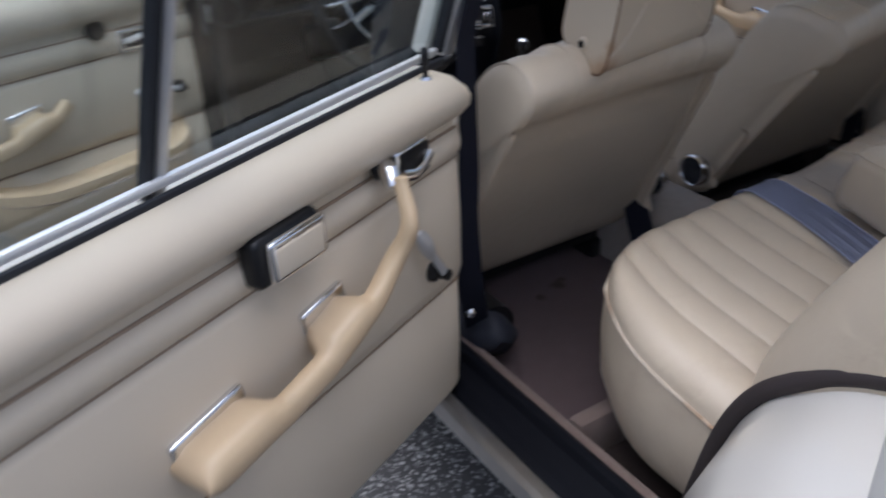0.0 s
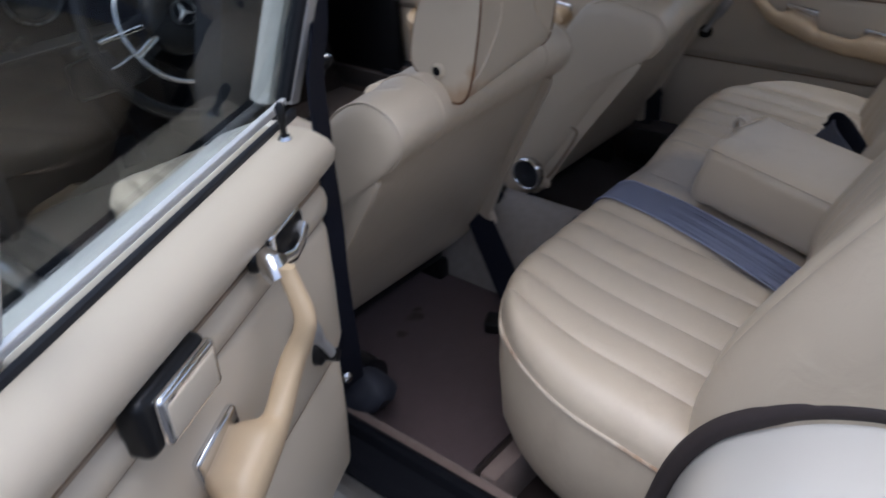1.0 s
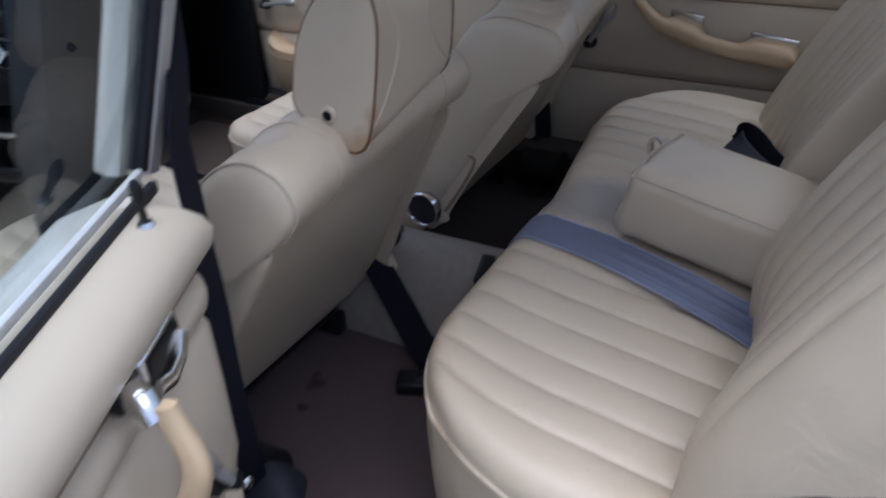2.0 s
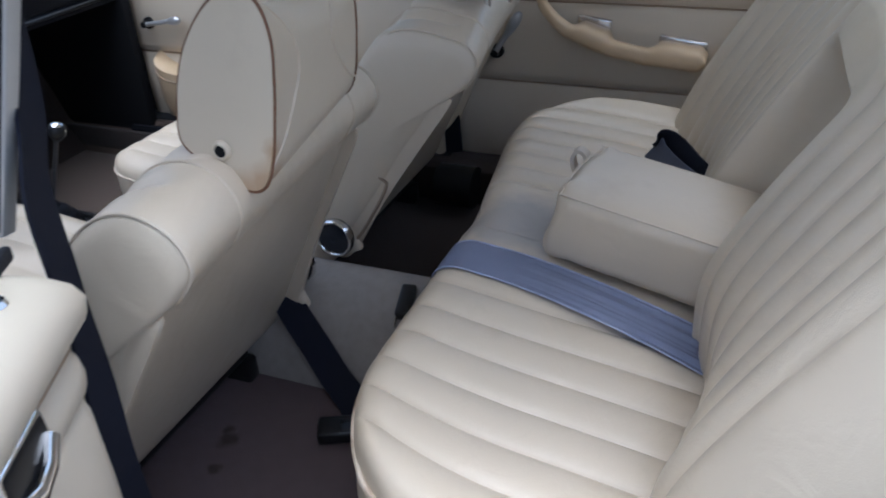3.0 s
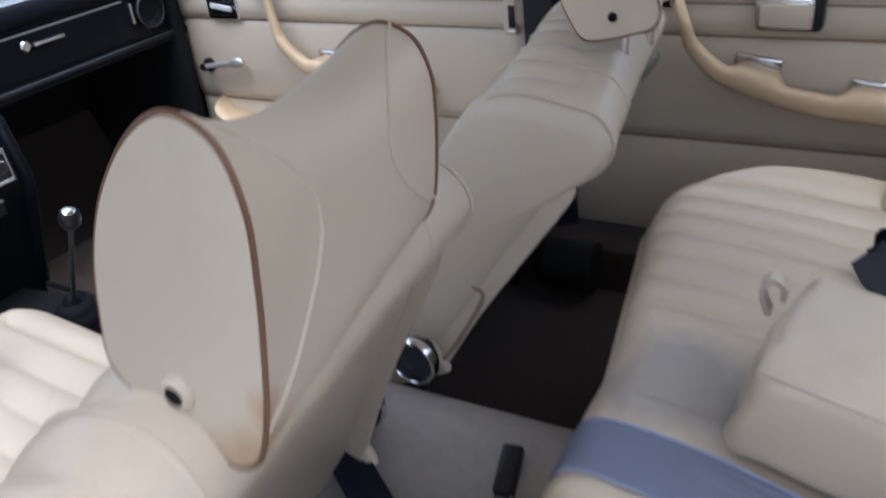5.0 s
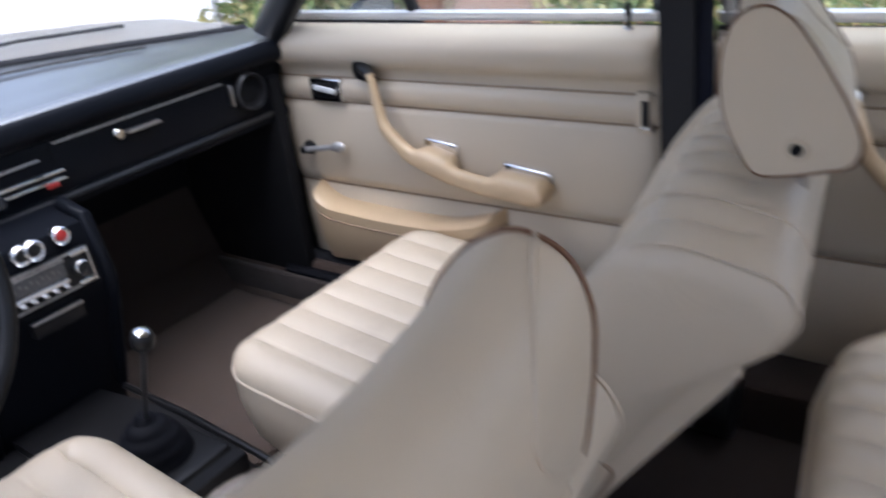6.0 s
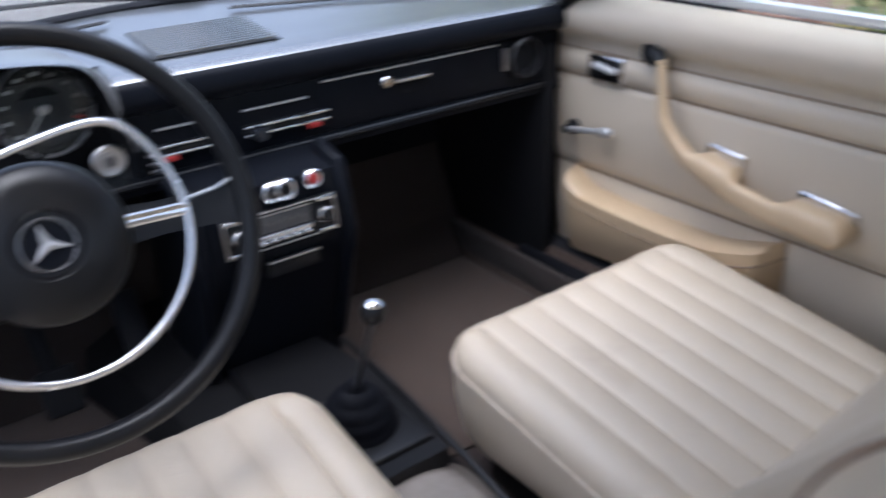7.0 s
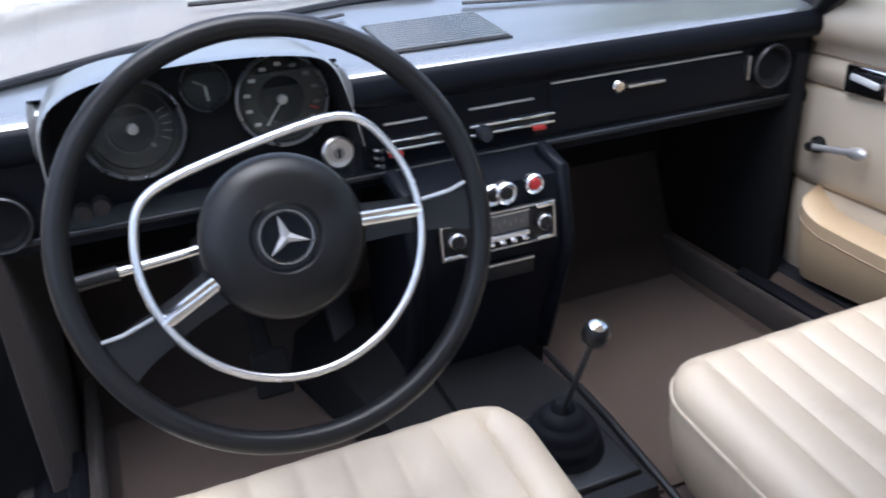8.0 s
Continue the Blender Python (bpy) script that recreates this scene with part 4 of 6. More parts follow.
# the gearbox hump swells towards the driver's pedals
g = bmesh.new()
rows = []
for i in range(17):
    y = 0.56 + 0.74 * i / 16
    k = min(1, max(0, (y - 0.56) / 0.40))
    foot = -0.135 - 0.080 * k * k * (3 - 2 * k) - 0.048 * max(0, (y - 0.92) / 0.20)
    rows.append([Vector((x, y, z)) for x, z in ((foot, 0.262), (foot + 0.006, 0.275), (foot * 0.72 - 0.0336, 0.335), (-0.118, 0.374), (-0.080, 0.376), (-0.080, 0.262))])
loops(g, rows)
part("tunnel_flank", g, MATT, car, "black trimmed flank of the gearbox hump")
# footwell carpet mat and heel board
mat = tagged(part("floor_mat", slab([(-0.592, -0.27), (-0.12, -0.27), (-0.115, 0.16), (-0.20, 0.21), (-0.50, 0.22), (-0.592, 0.20)], 0.2705, 0.279), MATM), "worn brown footwell mat with dark stains", "mat")
for s, near, mid, far in ((-1, 0.165, 0.222, 0.272), (1, 0.135, 0.135, 0.14)):
    tagged(part("floor_mat", slab([(s * near, 0.62), (s * 0.56, 0.62), (s * 0.575, 0.95), (s * 0.575, 1.155), (s * far, 1.155), (s * mid, 0.92)], 0.2705, 0.276), FRONTM), "lighter brown front footwell mat", "mat")
part("heel_board", bx((0, -0.335, 0.300), (1.18, 0.03, 0.09), 0.006), CARPET_TAN, car, "tan carpeted heel board")

# bulkhead and toe boards
part("bulkhead", bx((0, 1.32, 0.50), (1.40, 0.04, 0.70), 0.01), MATT, car)
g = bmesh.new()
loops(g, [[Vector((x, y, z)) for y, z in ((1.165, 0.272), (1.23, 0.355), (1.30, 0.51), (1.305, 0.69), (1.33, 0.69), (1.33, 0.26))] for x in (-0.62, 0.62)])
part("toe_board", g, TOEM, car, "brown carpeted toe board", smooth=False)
# like panels; the passenger side's shade is put in as matt black
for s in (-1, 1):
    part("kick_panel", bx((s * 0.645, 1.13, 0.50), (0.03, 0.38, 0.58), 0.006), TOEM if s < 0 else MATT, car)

# pillars
for s in (-1, 1):
    g = tube([(s * 0.69, 1.04, 0.80), (s * 0.672, 0.93, 0.90), (s * 0.60, 0.62, 1.15), (s * 0.545, 0.42, 1.315)], 0.028, 0.040, sides=10)
    part("windscreen_pillar", g, BLACK, car, "black trimmed windscreen pillar")
    part("hinge_pillar", bx((s * 0.70, 1.04, 0.58), (0.09, 0.10, 0.56), 0.012), MATT, car)
    g = bmesh.new()
    y0 = 0.090 if s > 0 else -0.04
    loops(g, [[Vector((s * x, y0 + dy, z)) for x, dy in ((0.655, 0.026), (0.655, -0.026), (0.70, -0.030), (0.73, -0.026), (0.73, 0.025), (0.70, 0.030))] for z in (0.30, 0.60)] +
             [[Vector((s * (x - 0.01), y0 + dy, 0.90)) for x, dy in ((0.655, 0.026), (0.655, -0.026), (0.70, -0.030), (0.73, -0.026), (0.73, 0.025), (0.70, 0.030))]] +
             [[Vector((s * (x - 0.115), y0 + dy * 0.75 - 0.01, 1.34)) for x, dy in ((0.655, 0.026), (0.655, -0.026), (0.70, -0.030), (0.73, -0.026), (0.73, 0.025), (0.70, 0.030))]])
    part("centre_pillar", g, RUBBER, car, "dark trimmed centre pillar")
    g = tube([(s * 0.66, -1.02, 0.86), (s * 0.60, -0.93, 1.12), (s * 0.53, -0.84, 1.33)], 0.05, 0.09, sides=12, up=(0, 1, 0))
    part("rear_pillar", g, LINER, car, "cream rear pillar trim")


def roof_z(x, y, lift):
    return 1.345 + lift + 0.065 * (1 - (x / 0.62) ** 2) * (1 - ((y + 0.22) / 0.9) ** 2 * 0.5)


g = bmesh.new()
grid(g, lambda a, b: Vector(((a - 0.5) * 1.14, 0.44 - 1.30 * b, roof_z((a - 0.5) * 1.14, 0.44 - 1.30 * b, 0.045))), 20, 20)
bmesh.ops.solidify(g, geom=g.faces[:], thickness=0.02)
part("roof", g, PAINT, car, "ivory painted roof")
g = bmesh.new()
grid(g, lambda a, b: Vector(((a - 0.5) * 1.12, 0.43 - 1.28 * b, roof_z((a - 0.5) * 1.12, 0.43 - 1.28 * b, 0.0))), 20, 20)
bmesh.ops.solidify(g, geom=g.faces[:], thickness=0.008)
tagged(part("ceiling", g, LINER), "cream perforated headliner", "ceiling", kind="structure")
for s in (-1, 1):
    g = tube([(s * 0.55, 0.42, 1.335), (s * 0.565, 0.0, 1.365), (s * 0.565, -0.4, 1.36), (s * 0.535, -0.84, 1.335)], 0.022, 0.028, sides=10)
    part("cant_rail", g, PAINT, car, "painted roof rail")
part("header_rail", tube([(-0.54, 0.43, 1.335), (0, 0.47, 1.385), (0.54, 0.43, 1.335)], 0.02, 0.02, sides=10), LINER, car)


def pane_between(lower, upper):
    bm = bmesh.new()
    n = 16
    lo, hi = crom([Vector(p) for p in lower], n, False), crom([Vector(p) for p in upper], n, False)
    loops(bm, [lo, hi], closed=False)
    bmesh.ops.solidify(bm, geom=bm.faces[:], thickness=0.005)
    return bm


ws = part("windscreen", pane_between([(-0.67, 1.02, 0.885), (0, 1.24, 0.915), (0.67, 1.02, 0.885)], [(-0.54, 0.44, 1.33), (0, 0.49, 1.38), (0.54, 0.44, 1.33)]), GLASS, car, "clear windscreen")
ws.visible_shadow = False
rw = part("rear_window", pane_between([(-0.60, -1.10, 0.90), (0, -1.22, 0.92), (0.60, -1.10, 0.90)], [(-0.50, -0.86, 1.32), (0, -0.89, 1.37), (0.50, -0.86, 1.32)]), GLASS, car, "clear rear window")
rw.visible_shadow = False
part("windscreen_seal", tube(crom([(-0.67, 1.025, 0.885), (0, 1.245, 0.912), (0.67, 1.025, 0.882)], 12, False), 0.007, sides=8), RUBBER, car, "black windscreen rubber")
part("parcel_shelf", bx((0, -1.02, 0.885), (1.26, 0.34, 0.02), 0.006), LINER, car)
part("rear_bulkhead", bx((0, -1.00, 0.60), (1.26, 0.03, 0.55), 0.006), BLACK, car)
# bonnet, scuttle, wings, boot, flanks


def bonnet_at(a, b):
    """The bonnet and its scuttle panel run back under the curved foot of the windscreen."""
    x = (a - 0.5) * 1.30
    w = 1 - (x / 0.67) ** 2
    y0, z0 = 1.035 + 0.22 * w, 0.882 + 0.030 * w
    k = min(1, b / 0.14)
    z1 = 0.905 - 0.10 * b ** 2 + 0.030 * (1 - (2 * a - 1) ** 2) + 0.020 * max(0, 1 - abs(2 * a - 1) / 0.22)
    return Vector((x, y0 + (2.37 - y0) * b, z0 + (z1 - z0) * k))


g = bmesh.new()
grid(g, bonnet_at, 30, 28)
bmesh.ops.solidify(g, geom=g.faces[:], thickness=0.015)
part("bonnet", g, PAINT, car, "ivory painted bonnet with raised middle")
for s in (-1, 1):
    g = tube([(s * 0.22 - 0.10, 1.285, 0.930), (s * 0.22 + 0.10, 1.275, 0.928), (s * 0.22 + 0.30, 1.225, 0.915)], 0.005, 0.004, sides=6)
    part("wiper", g, BLACK, car, "black windscreen wiper")
    g = bmesh.new()
    prof = [(0.60, 0.88), (0.68, 0.89), (0.76, 0.85), (0.80, 0.70), (0.80, 0.45), (0.78, 0.25), (0.70, 0.25), (0.70, 0.6), (0.60, 0.8)]
    loops(g, [[Vector((s * x * k, y, z * f)) for x, z in prof] for y, k, f in ((1.10, 1, 1), (1.6, 1, 0.985), (2.1, 0.98, 0.95), (2.35, 0.93, 0.86))])
    part("front_wing", g, PAINT, car, "ivory painted front wing")
    g = bmesh.new()
    loops(g, [[Vector((s * x * k, y, z * f)) for x, z in prof] for y, k, f in ((-0.98, 1, 1), (-1.5, 1, 0.985), (-2.0, 0.97, 0.95), (-2.3, 0.9, 0.86))])
    part("rear_wing", g, PAINT, car, "ivory painted rear wing")
    for y in (1.62, -1.28):
        w = part("wheel", lathe([(0.0, -0.08), (0.26, -0.08), (0.305, -0.05), (0.31, 0.0), (0.305, 0.05), (0.26, 0.08), (0, 0.08)], 36, Matrix.Translation((s * 0.70, y, 0.31)) @ axis_to((1, 0, 0))), TYRE, car, "black tyre")
        part("hub_cap", lathe([(0.0, 0.03), (0.08, 0.03), (0.16, 0.015), (0.18, 0.0), (0.0, 0.0)], 30, Matrix.Translation((s * 0.78, y, 0.31)) @ axis_to((s, 0, 0))), CHROME, w, "chrome hub cap")
part("boot_lid", bx((0, -1.75, 0.86), (1.22, 1.05, 0.04), 0.015), PAINT, car, "ivory painted boot lid")
part("tail", bx((0, -2.28, 0.60), (1.30, 0.05, 0.52), 0.015), PAINT, car)
part("nose", bx((0, 2.36, 0.58), (1.30, 0.05, 0.50), 0.015), PAINT, car)
# rear wheel arch jamb with its seal
ARCH = [(-0.560, 0.34), (-0.574, 0.42), (-0.600, 0.53), (-0.634, 0.60), (-0.676, 0.645), (-0.722, 0.682), (-0.775, 0.708), (-0.86, 0.735), (-0.95, 0.80), (-1.0, 0.90)]
for s in (-1, 1):
    line = crom([Vector((0, y, z)) for y, z in ARCH], 5, False)
    k = len(line)
    nor = []
    for i in range(k):
        d = line[min(i + 1, k - 1)] - line[max(i - 1, 0)]
        nor.append(Vector((0, -d.z, d.y)).normalized())
    g = bmesh.new()
    rings = []
    for x, down in ((0.585, 0.006), (0.60, 0.012), (0.625, 0.02), (0.66, 0.030), (0.70, 0.042), (0.722, 0.060), (0.735, 0.064), (0.755, 0.070), (0.785, 0.085), (0.80, 0.12)):
        rings.append([Vector((s * x, p.y + n.y * down, p.z + n.z * down)) for p, n in zip(line, nor)])
    loops(g, rings, closed=False)
    part("wheel_arch_jamb", g, PAINT, car, "glossy ivory painted door jamb over the wheel arch")
    part("arch_seal", tube([(s * 0.592, p.y, p.z) for p in line], 0.0115, sides=10, up=(1, 0, 0)), SEAL, car, "dark brown door seal")
    g = bmesh.new()
    loops(g, [[Vector((s * 0.59, p.y - 0.005, p.z - 0.012)) for p in line], [Vector((s * 0.59, -1.0, max(0.34, p.z - 0.012))) for p in line]], closed=False)
    part("inner_quarter", g, PAINT, car)
    part("quarter_flank", bx((s * 0.785, -0.94, 0.60), (0.03, 0.16, 0.5), 0.01), PAINT, car)

# mirror on the far front door
dm = thing("door_mirror", (0.84, 0.82, 0.86), "dark door mirror in a rounded chromed housing", "mirror")
g = lathe([(0, -0.030), (0.030, -0.028), (0.046, -0.016), (0.052, 0.0), (0.050, 0.010), (0.0, 0.010)], 28, Matrix.Translation((0.850, 0.835, 0.868)) @ axis_to((-0.25, -1, 0)) @ Matrix.Diagonal((1.25, 0.85, 1, 1)))
part("housing", g, KNOBM, dm, "dark rounded housing")
part("glass", lathe([(0, 0.0105), (0.046, 0.0105), (0.046, 0.0125), (0, 0.0125)], 28, Matrix.Translation((0.850, 0.835, 0.868)) @ axis_to((-0.25, -1, 0)) @ Matrix.Diagonal((1.25, 0.85, 1, 1))), CHROME, dm, "mirror glass")
part("stem", tube([(0.800, 0.860, 0.840), (0.825, 0.850, 0.850), (0.848, 0.845, 0.860)], 0.010, sides=10), KNOBM, dm)

# ---------------------------------------------------------------- dashboard


def shade_seat_side(ob, edge=0.62):
    """Shade put in as colour: faces seatward or down turn satin black; the padded top stays glossier vinyl."""
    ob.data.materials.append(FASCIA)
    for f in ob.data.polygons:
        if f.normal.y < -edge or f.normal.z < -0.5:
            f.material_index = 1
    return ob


dash = thing("dashboard", (0, 1.0, 0.7), "black padded dashboard with chrome strips and round vents", "dashboard")
g = bmesh.new()
roll = [tuple(q[:2]) for q in crom([(0.956, 0.812), (0.939, 0.817), (0.9275, 0.830), (0.9270, 0.845), (0.9315, 0.8575), (0.9435, 0.8665), (0.967, 0.8730), (1.000, 0.8780), (1.035, 0.8815)], 4, False)]
prof = roll + [(1.08, 0.884), (1.16, 0.888), (1.16, 0.72), (1.06, 0.69), (0.975, 0.693), (0.952, 0.697), (0.950, 0.712), (0.957, 0.722)]
rows = []
for i in range(181):
    x = -0.675 + 1.35 * i / 180
    bow = 0.075 * (1 - (x / 0.675) ** 2)
    deep = 0.05 * min(1, max(0, (0.198 - abs(x + 0.363)) / 0.004))
    rows.append([Vector((x, y + (deep if y < 1.0 and z > 0.715 else 0) + bow * max(0, (y - 1.0) / 0.16), z + 0.02 * max(0, (y - 1.0) / 0.16) * (1 - (x / 0.675) ** 2) * (1 if z > 0.8 else 0))) for y, z in prof])
loops(g, rows)
shade_seat_side(part("pad", g, DASH, dash, "black vinyl crash pad"))
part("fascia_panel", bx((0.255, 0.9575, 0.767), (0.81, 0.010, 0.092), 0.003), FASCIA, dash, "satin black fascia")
part("lower_trim", tube([(-0.67, 0.951, 0.712), (0.0, 0.949, 0.712), (0.66, 0.951, 0.712)], 0.0042, 0.0042, sides=8), BLACK, dash)
g = tube([(-0.66, 0.9475, 0.7165), (0.66, 0.9475, 0.7165)], 0.0018, sides=6)
part("bright_line", g, VENT, dash, "thin bright line")
for x0, x1, z in ((0.153, 0.516, 0.8065), (-0.118, -0.052, 0.7865), (0.015, 0.124, 0.7875)):
    part("chrome_strip", bx(((x0 + x1) / 2, 0.9515, z), (x1 - x0, 0.006, 0.0035), 0.001), BEZEL, dash, "thin chrome strip")
part("glove_door", bx((0.345, 0.9535, 0.764), (0.392, 0.006, 0.078), 0.003), FASCIA, dash, "black glove box lid")
gl = part("glove_handle", bx((0.323, 0.947, 0.783), (0.070, 0.014, 0.006), 0.002), ALU, dash, "chrome glove box grip")
part("glove_cup", lathe([(0, 0), (0.026, 0), (0.030, 0.004), (0, 0.004)], 24, Matrix.Translation((0.322, 0.953, 0.773)) @ axis_to((0, -1, 0)) @ pose(0, 0, 0) @ Matrix.Diagonal((1.2, 0.55, 1, 1))), MATT, dash)
part("glove_lock", lathe([(0, 0), (0.011, 0), (0.011, 0.008), (0.008, 0.011), (0, 0.011)], 20, Matrix.Translation((0.272, 0.952, 0.785)) @ axis_to((0, -1, 0))), CHROME, dash, "chrome glove box lock")
for cx, cz in ((0.576, 0.776), (-0.622, 0.746)):
    M = Matrix.Translation((cx, 0.950, cz)) @ axis_to((0, -1, 0))
    v = part("air_vent", lathe([(0.0, 0.002), (0.030, 0.002), (0.032, 0.012), (0.036, 0.013), (0.038, 0.006), (0.038, 0.0)], 40, M), BLACK, dash, "round black air vent")
    part("ring", lathe([(0.0345, 0.012), (0.0355, 0.0150), (0.0375, 0.013), (0.0375, 0.010)], 40, M), VENT, v, "dull vent ring")
    part("throat", lathe([(0.0, 0.0035), (0.024, 0.0035), (0.0305, 0.0105), (0.0300, 0.0025), (0, 0.0025)], 32, M), MATT, v, "dark open throat")
    part("thumb_wheel", bx((cx - 0.045, 0.948, cz + 0.002), (0.007, 0.010, 0.042), 0.002), ALU, dash, "ribbed bright thumb wheel")
# heater slides
for x0, x1 in ((-0.118, -0.028), (0.014, 0.158)):
    for z in (0.7605, 0.7475):
        part("slide_rail", bx(((x0 + x1) / 2, 0.950, z), (x1 - x0, 0.010, 0.006), 0.002), CHROME, dash, "chrome heater slide rail")
    part("slide_slot", bx(((x0 + x1) / 2, 0.954, 0.754), (x1 - x0, 0.006, 0.020), 0.001), BLACK, dash)
for x in (-0.105, 0.130):
    part("slide_mark", bx((x, 0.9435, 0.742), (0.022, 0.004, 0.007), 0.001), RED, dash, "red marking")
for x, z in ((0.034, 0.750),):
    part("fan_knob", lathe([(0, 0), (0.013, 0), (0.013, 0.012), (0.010, 0.018), (0, 0.018)], 24, Matrix.Translation((x, 0.948, z)) @ axis_to((0, -1, 0))), KNOBM, dash, "round dark metal knob")
for i, z in enumerate((0.757, 0.745, 0.734)):
    part("switch", tube([(-0.142, 0.951, z), (-0.138, 0.930, z + 0.001), (-0.132, 0.922, z + 0.002)], 0.0042, sides=8), CHROME, dash, "small chrome switch")
# ignition lock and small knobs
M = Matrix.Translation((-0.190, 0.948, 0.760)) @ axis_to((0, -1, 0.1))
ig = part("ignition_lock", lathe([(0, 0), (0.023, 0), (0.023, 0.005), (0.020, 0.008), (0.013, 0.007), (0.0125, 0.0100), (0, 0.0100)], 32, M), ALU, dash, "flat metal ignition lock")
part("key_face", lathe([(0, 0.0098), (0.0085, 0.0098), (0.0080, 0.0110), (0, 0.0110)], 24, M), RINGM, ig, "darker key face")
part("key_slot", bx((-0.190, 0.9365, 0.7610), (0.0035, 0.003, 0.012)), BLACK, ig)
for x, z in ((-0.528, 0.745), (-0.505, 0.750)):
    part("dash_knob", lathe([(0, 0), (0.010, 0), (0.010, 0.012), (0.012, 0.014), (0.011, 0.022), (0, 0.023)], 20, Matrix.Translation((x, 0.948, z)) @ axis_to((0, -1, 0))), BLACK, dash, "black dash knob")
# demister grille on top
gr = part("grille", bx((0.008, 1.050, 0.8842), (0.196, 0.136, 0.004), 0.001, m=pose(0, 0, 0, 6.5)), BLACK, dash, "black slotted demister grille")
for k in range(13):
    y = 0.990 + 0.0100 * k
    part("grille_bar", bx((0.008, y, 0.8866 + (y - 1.050) * 0.114), (0.188, 0.0052, 0.006), 0.0012), DASH, gr)
part("demister_slot", tube([(0.10, 1.150, 0.9045), (0.28, 1.120, 0.8985), (0.45, 1.068, 0.8915)], 0.005, 0.003, sides=6), BLACK, dash, "black demister slot")
part("demister_slot", tube([(-0.10, 1.165, 0.9065), (-0.28, 1.135, 0.900)], 0.005, 0.003, sides=6), BLACK, dash, "black demister slot")

# instrument binnacle
bin_ = thing("instrument_cluster", (-0.36, 0.95, 0.78), "black instrument binnacle with three round dials", "instrument cluster")
g = bmesh.new()
OUT = [(-0.556, 0.775), (-0.554, 0.850), (-0.532, 0.890), (-0.47, 0.912), (-0.36, 0.918), (-0.25, 0.912), (-0.195, 0.893), (-0.172, 0.83), (-0.160, 0.775)]
out = crom([Vector((x, 0, z)) for x, z in OUT], 5, False)
c = Vector((-0.363, 0, 0.83))
rows = []
for y, f in ((1.02, 1.0), (0.955, 1.01), (0.925, 1.012), (0.912, 1.003), (0.905, 0.988), (0.910, 0.975), (0.945, 0.95), (0.965, 0.94)):
    rows.append([Vector((c.x + (p.x - c.x) * f, y, c.z + (p.z - c.z) * f)) for p in out])
loops(g, rows[:5], closed=False)
part("hood", g, DASH, bin_, "black vinyl binnacle hood")
g = bmesh.new()
loops(g, rows[4:], closed=False)
part("hood_lip", g, MATT, bin_, "matt black inner hood")
part("fascia", slab([(p.x, p.z) for p in out], 0.0, 0.006, Matrix.Translation((0, 0.968, 0)) @ pose(0, 0, 0, 90)), MATT, bin_, "matt black fascia", smooth=False)
for cx, cz, r, kind in ((-0.448, 0.834, 0.064, 0), (-0.351, 0.875, 0.0315, 1), (-0.254, 0.843, 0.062, 2)):
    M = Matrix.Translation((cx, 0.962, cz)) @ axis_to((0, -1, 0.06))
    dl = part("dial", lathe([(0, 0.001), (r * 0.96, 0.001), (r * 0.97, 0.007), (r, 0.010), (r, -0.004), (0, -0.004)], 48, M), DIAL, bin_, "round black dial")
    part("bezel", lathe([(r * 0.94, 0.006), (r * 0.975, 0.0125), (r * 1.02, 0.010), (r * 1.025, 0.004)], 48, M), RINGM, dl, "thin grey metal bezel")
    part("inner_ring", lathe([(r * 0.80, 0.001), (r * 0.81, 0.003), (r * 0.83, 0.003), (r * 0.84, 0.001)], 48, M), BLACK, dl)
    part("dial_glass", lathe([(0, 0.008), (r * 0.95, 0.008), (r * 0.95, 0.0095), (0, 0.0095)], 32, M), LENS, dl).visible_shadow = False
    def bar(name, radius, angle, long, wide, mat, h=0.0025):
        g = bx((radius, 0, h), (long, wide, 0.0010))
        g.transform(M @ Matrix.Rotation(radians(angle), 4, "Z"))
        return part(name, g, mat, dl)

    if kind == 2:
        part("scale_disc", lathe([(r * 0.50, 0.0012), (r * 0.51, 0.0022), (r * 0.90, 0.0022), (r * 0.91, 0.0012)], 48, M), SCALEM, dl, "dark grey scale ring")
        for k in range(11):
            a = radians(218 - 25.5 * k)
            g = bx((r * 0.76 * math.cos(a), r * 0.76 * math.sin(a), 0.0032), (0.0085, 0.0046, 0.0010))
            g.transform(M)
            part("mark", g, IVORY if k < 6 else FAINT, dl)
        for k in range(31):
            bar("tick", r * 0.94, 225 - 9 * k, 0.004, 0.0010, FAINT)
        bar("red_mark", r * 0.72, -22, 0.012, 0.0030, RED, 0.0036)
        bar("needle", r * 0.33, -128, r * 0.66, 0.0024, IVORY, 0.0045)
    elif kind == 1:
        for k in range(12):
            bar("tick", r * 0.84, 30 * k, 0.004, 0.0011, FAINT)
        bar("needle", r * 0.26, 150, r * 0.52, 0.0030, FAINT, 0.0045)
        bar("needle", r * 0.30, -86, r * 0.60, 0.0036, IVORY, 0.0050)
    else:
        part("scale_disc", lathe([(r * 0.44, 0.0012), (r * 0.45, 0.0022), (r * 0.50, 0.0022), (r * 0.51, 0.0012)], 48, M), SCALEM, dl, "grey inner ring")
        for k in range(5):
            bar("tick", r * 0.66, -24 + 13 * k, 0.011, 0.0016, FAINT)
        for a in (90, 150, 205, 262):
            bar("gauge_mark", r * 0.70, a, 0.006, 0.0100, SCALEM)
        bar("needle", r * 0.50, -48, r * 0.10, 0.0050, FAINT, 0.0040)
    if kind != 1:
        part("boss", lathe([(0, 0.002), (r * 0.12, 0.002), (r * 0.10, 0.0068), (0, 0.0075)], 20, M), ALU, dl, "pale metal boss")

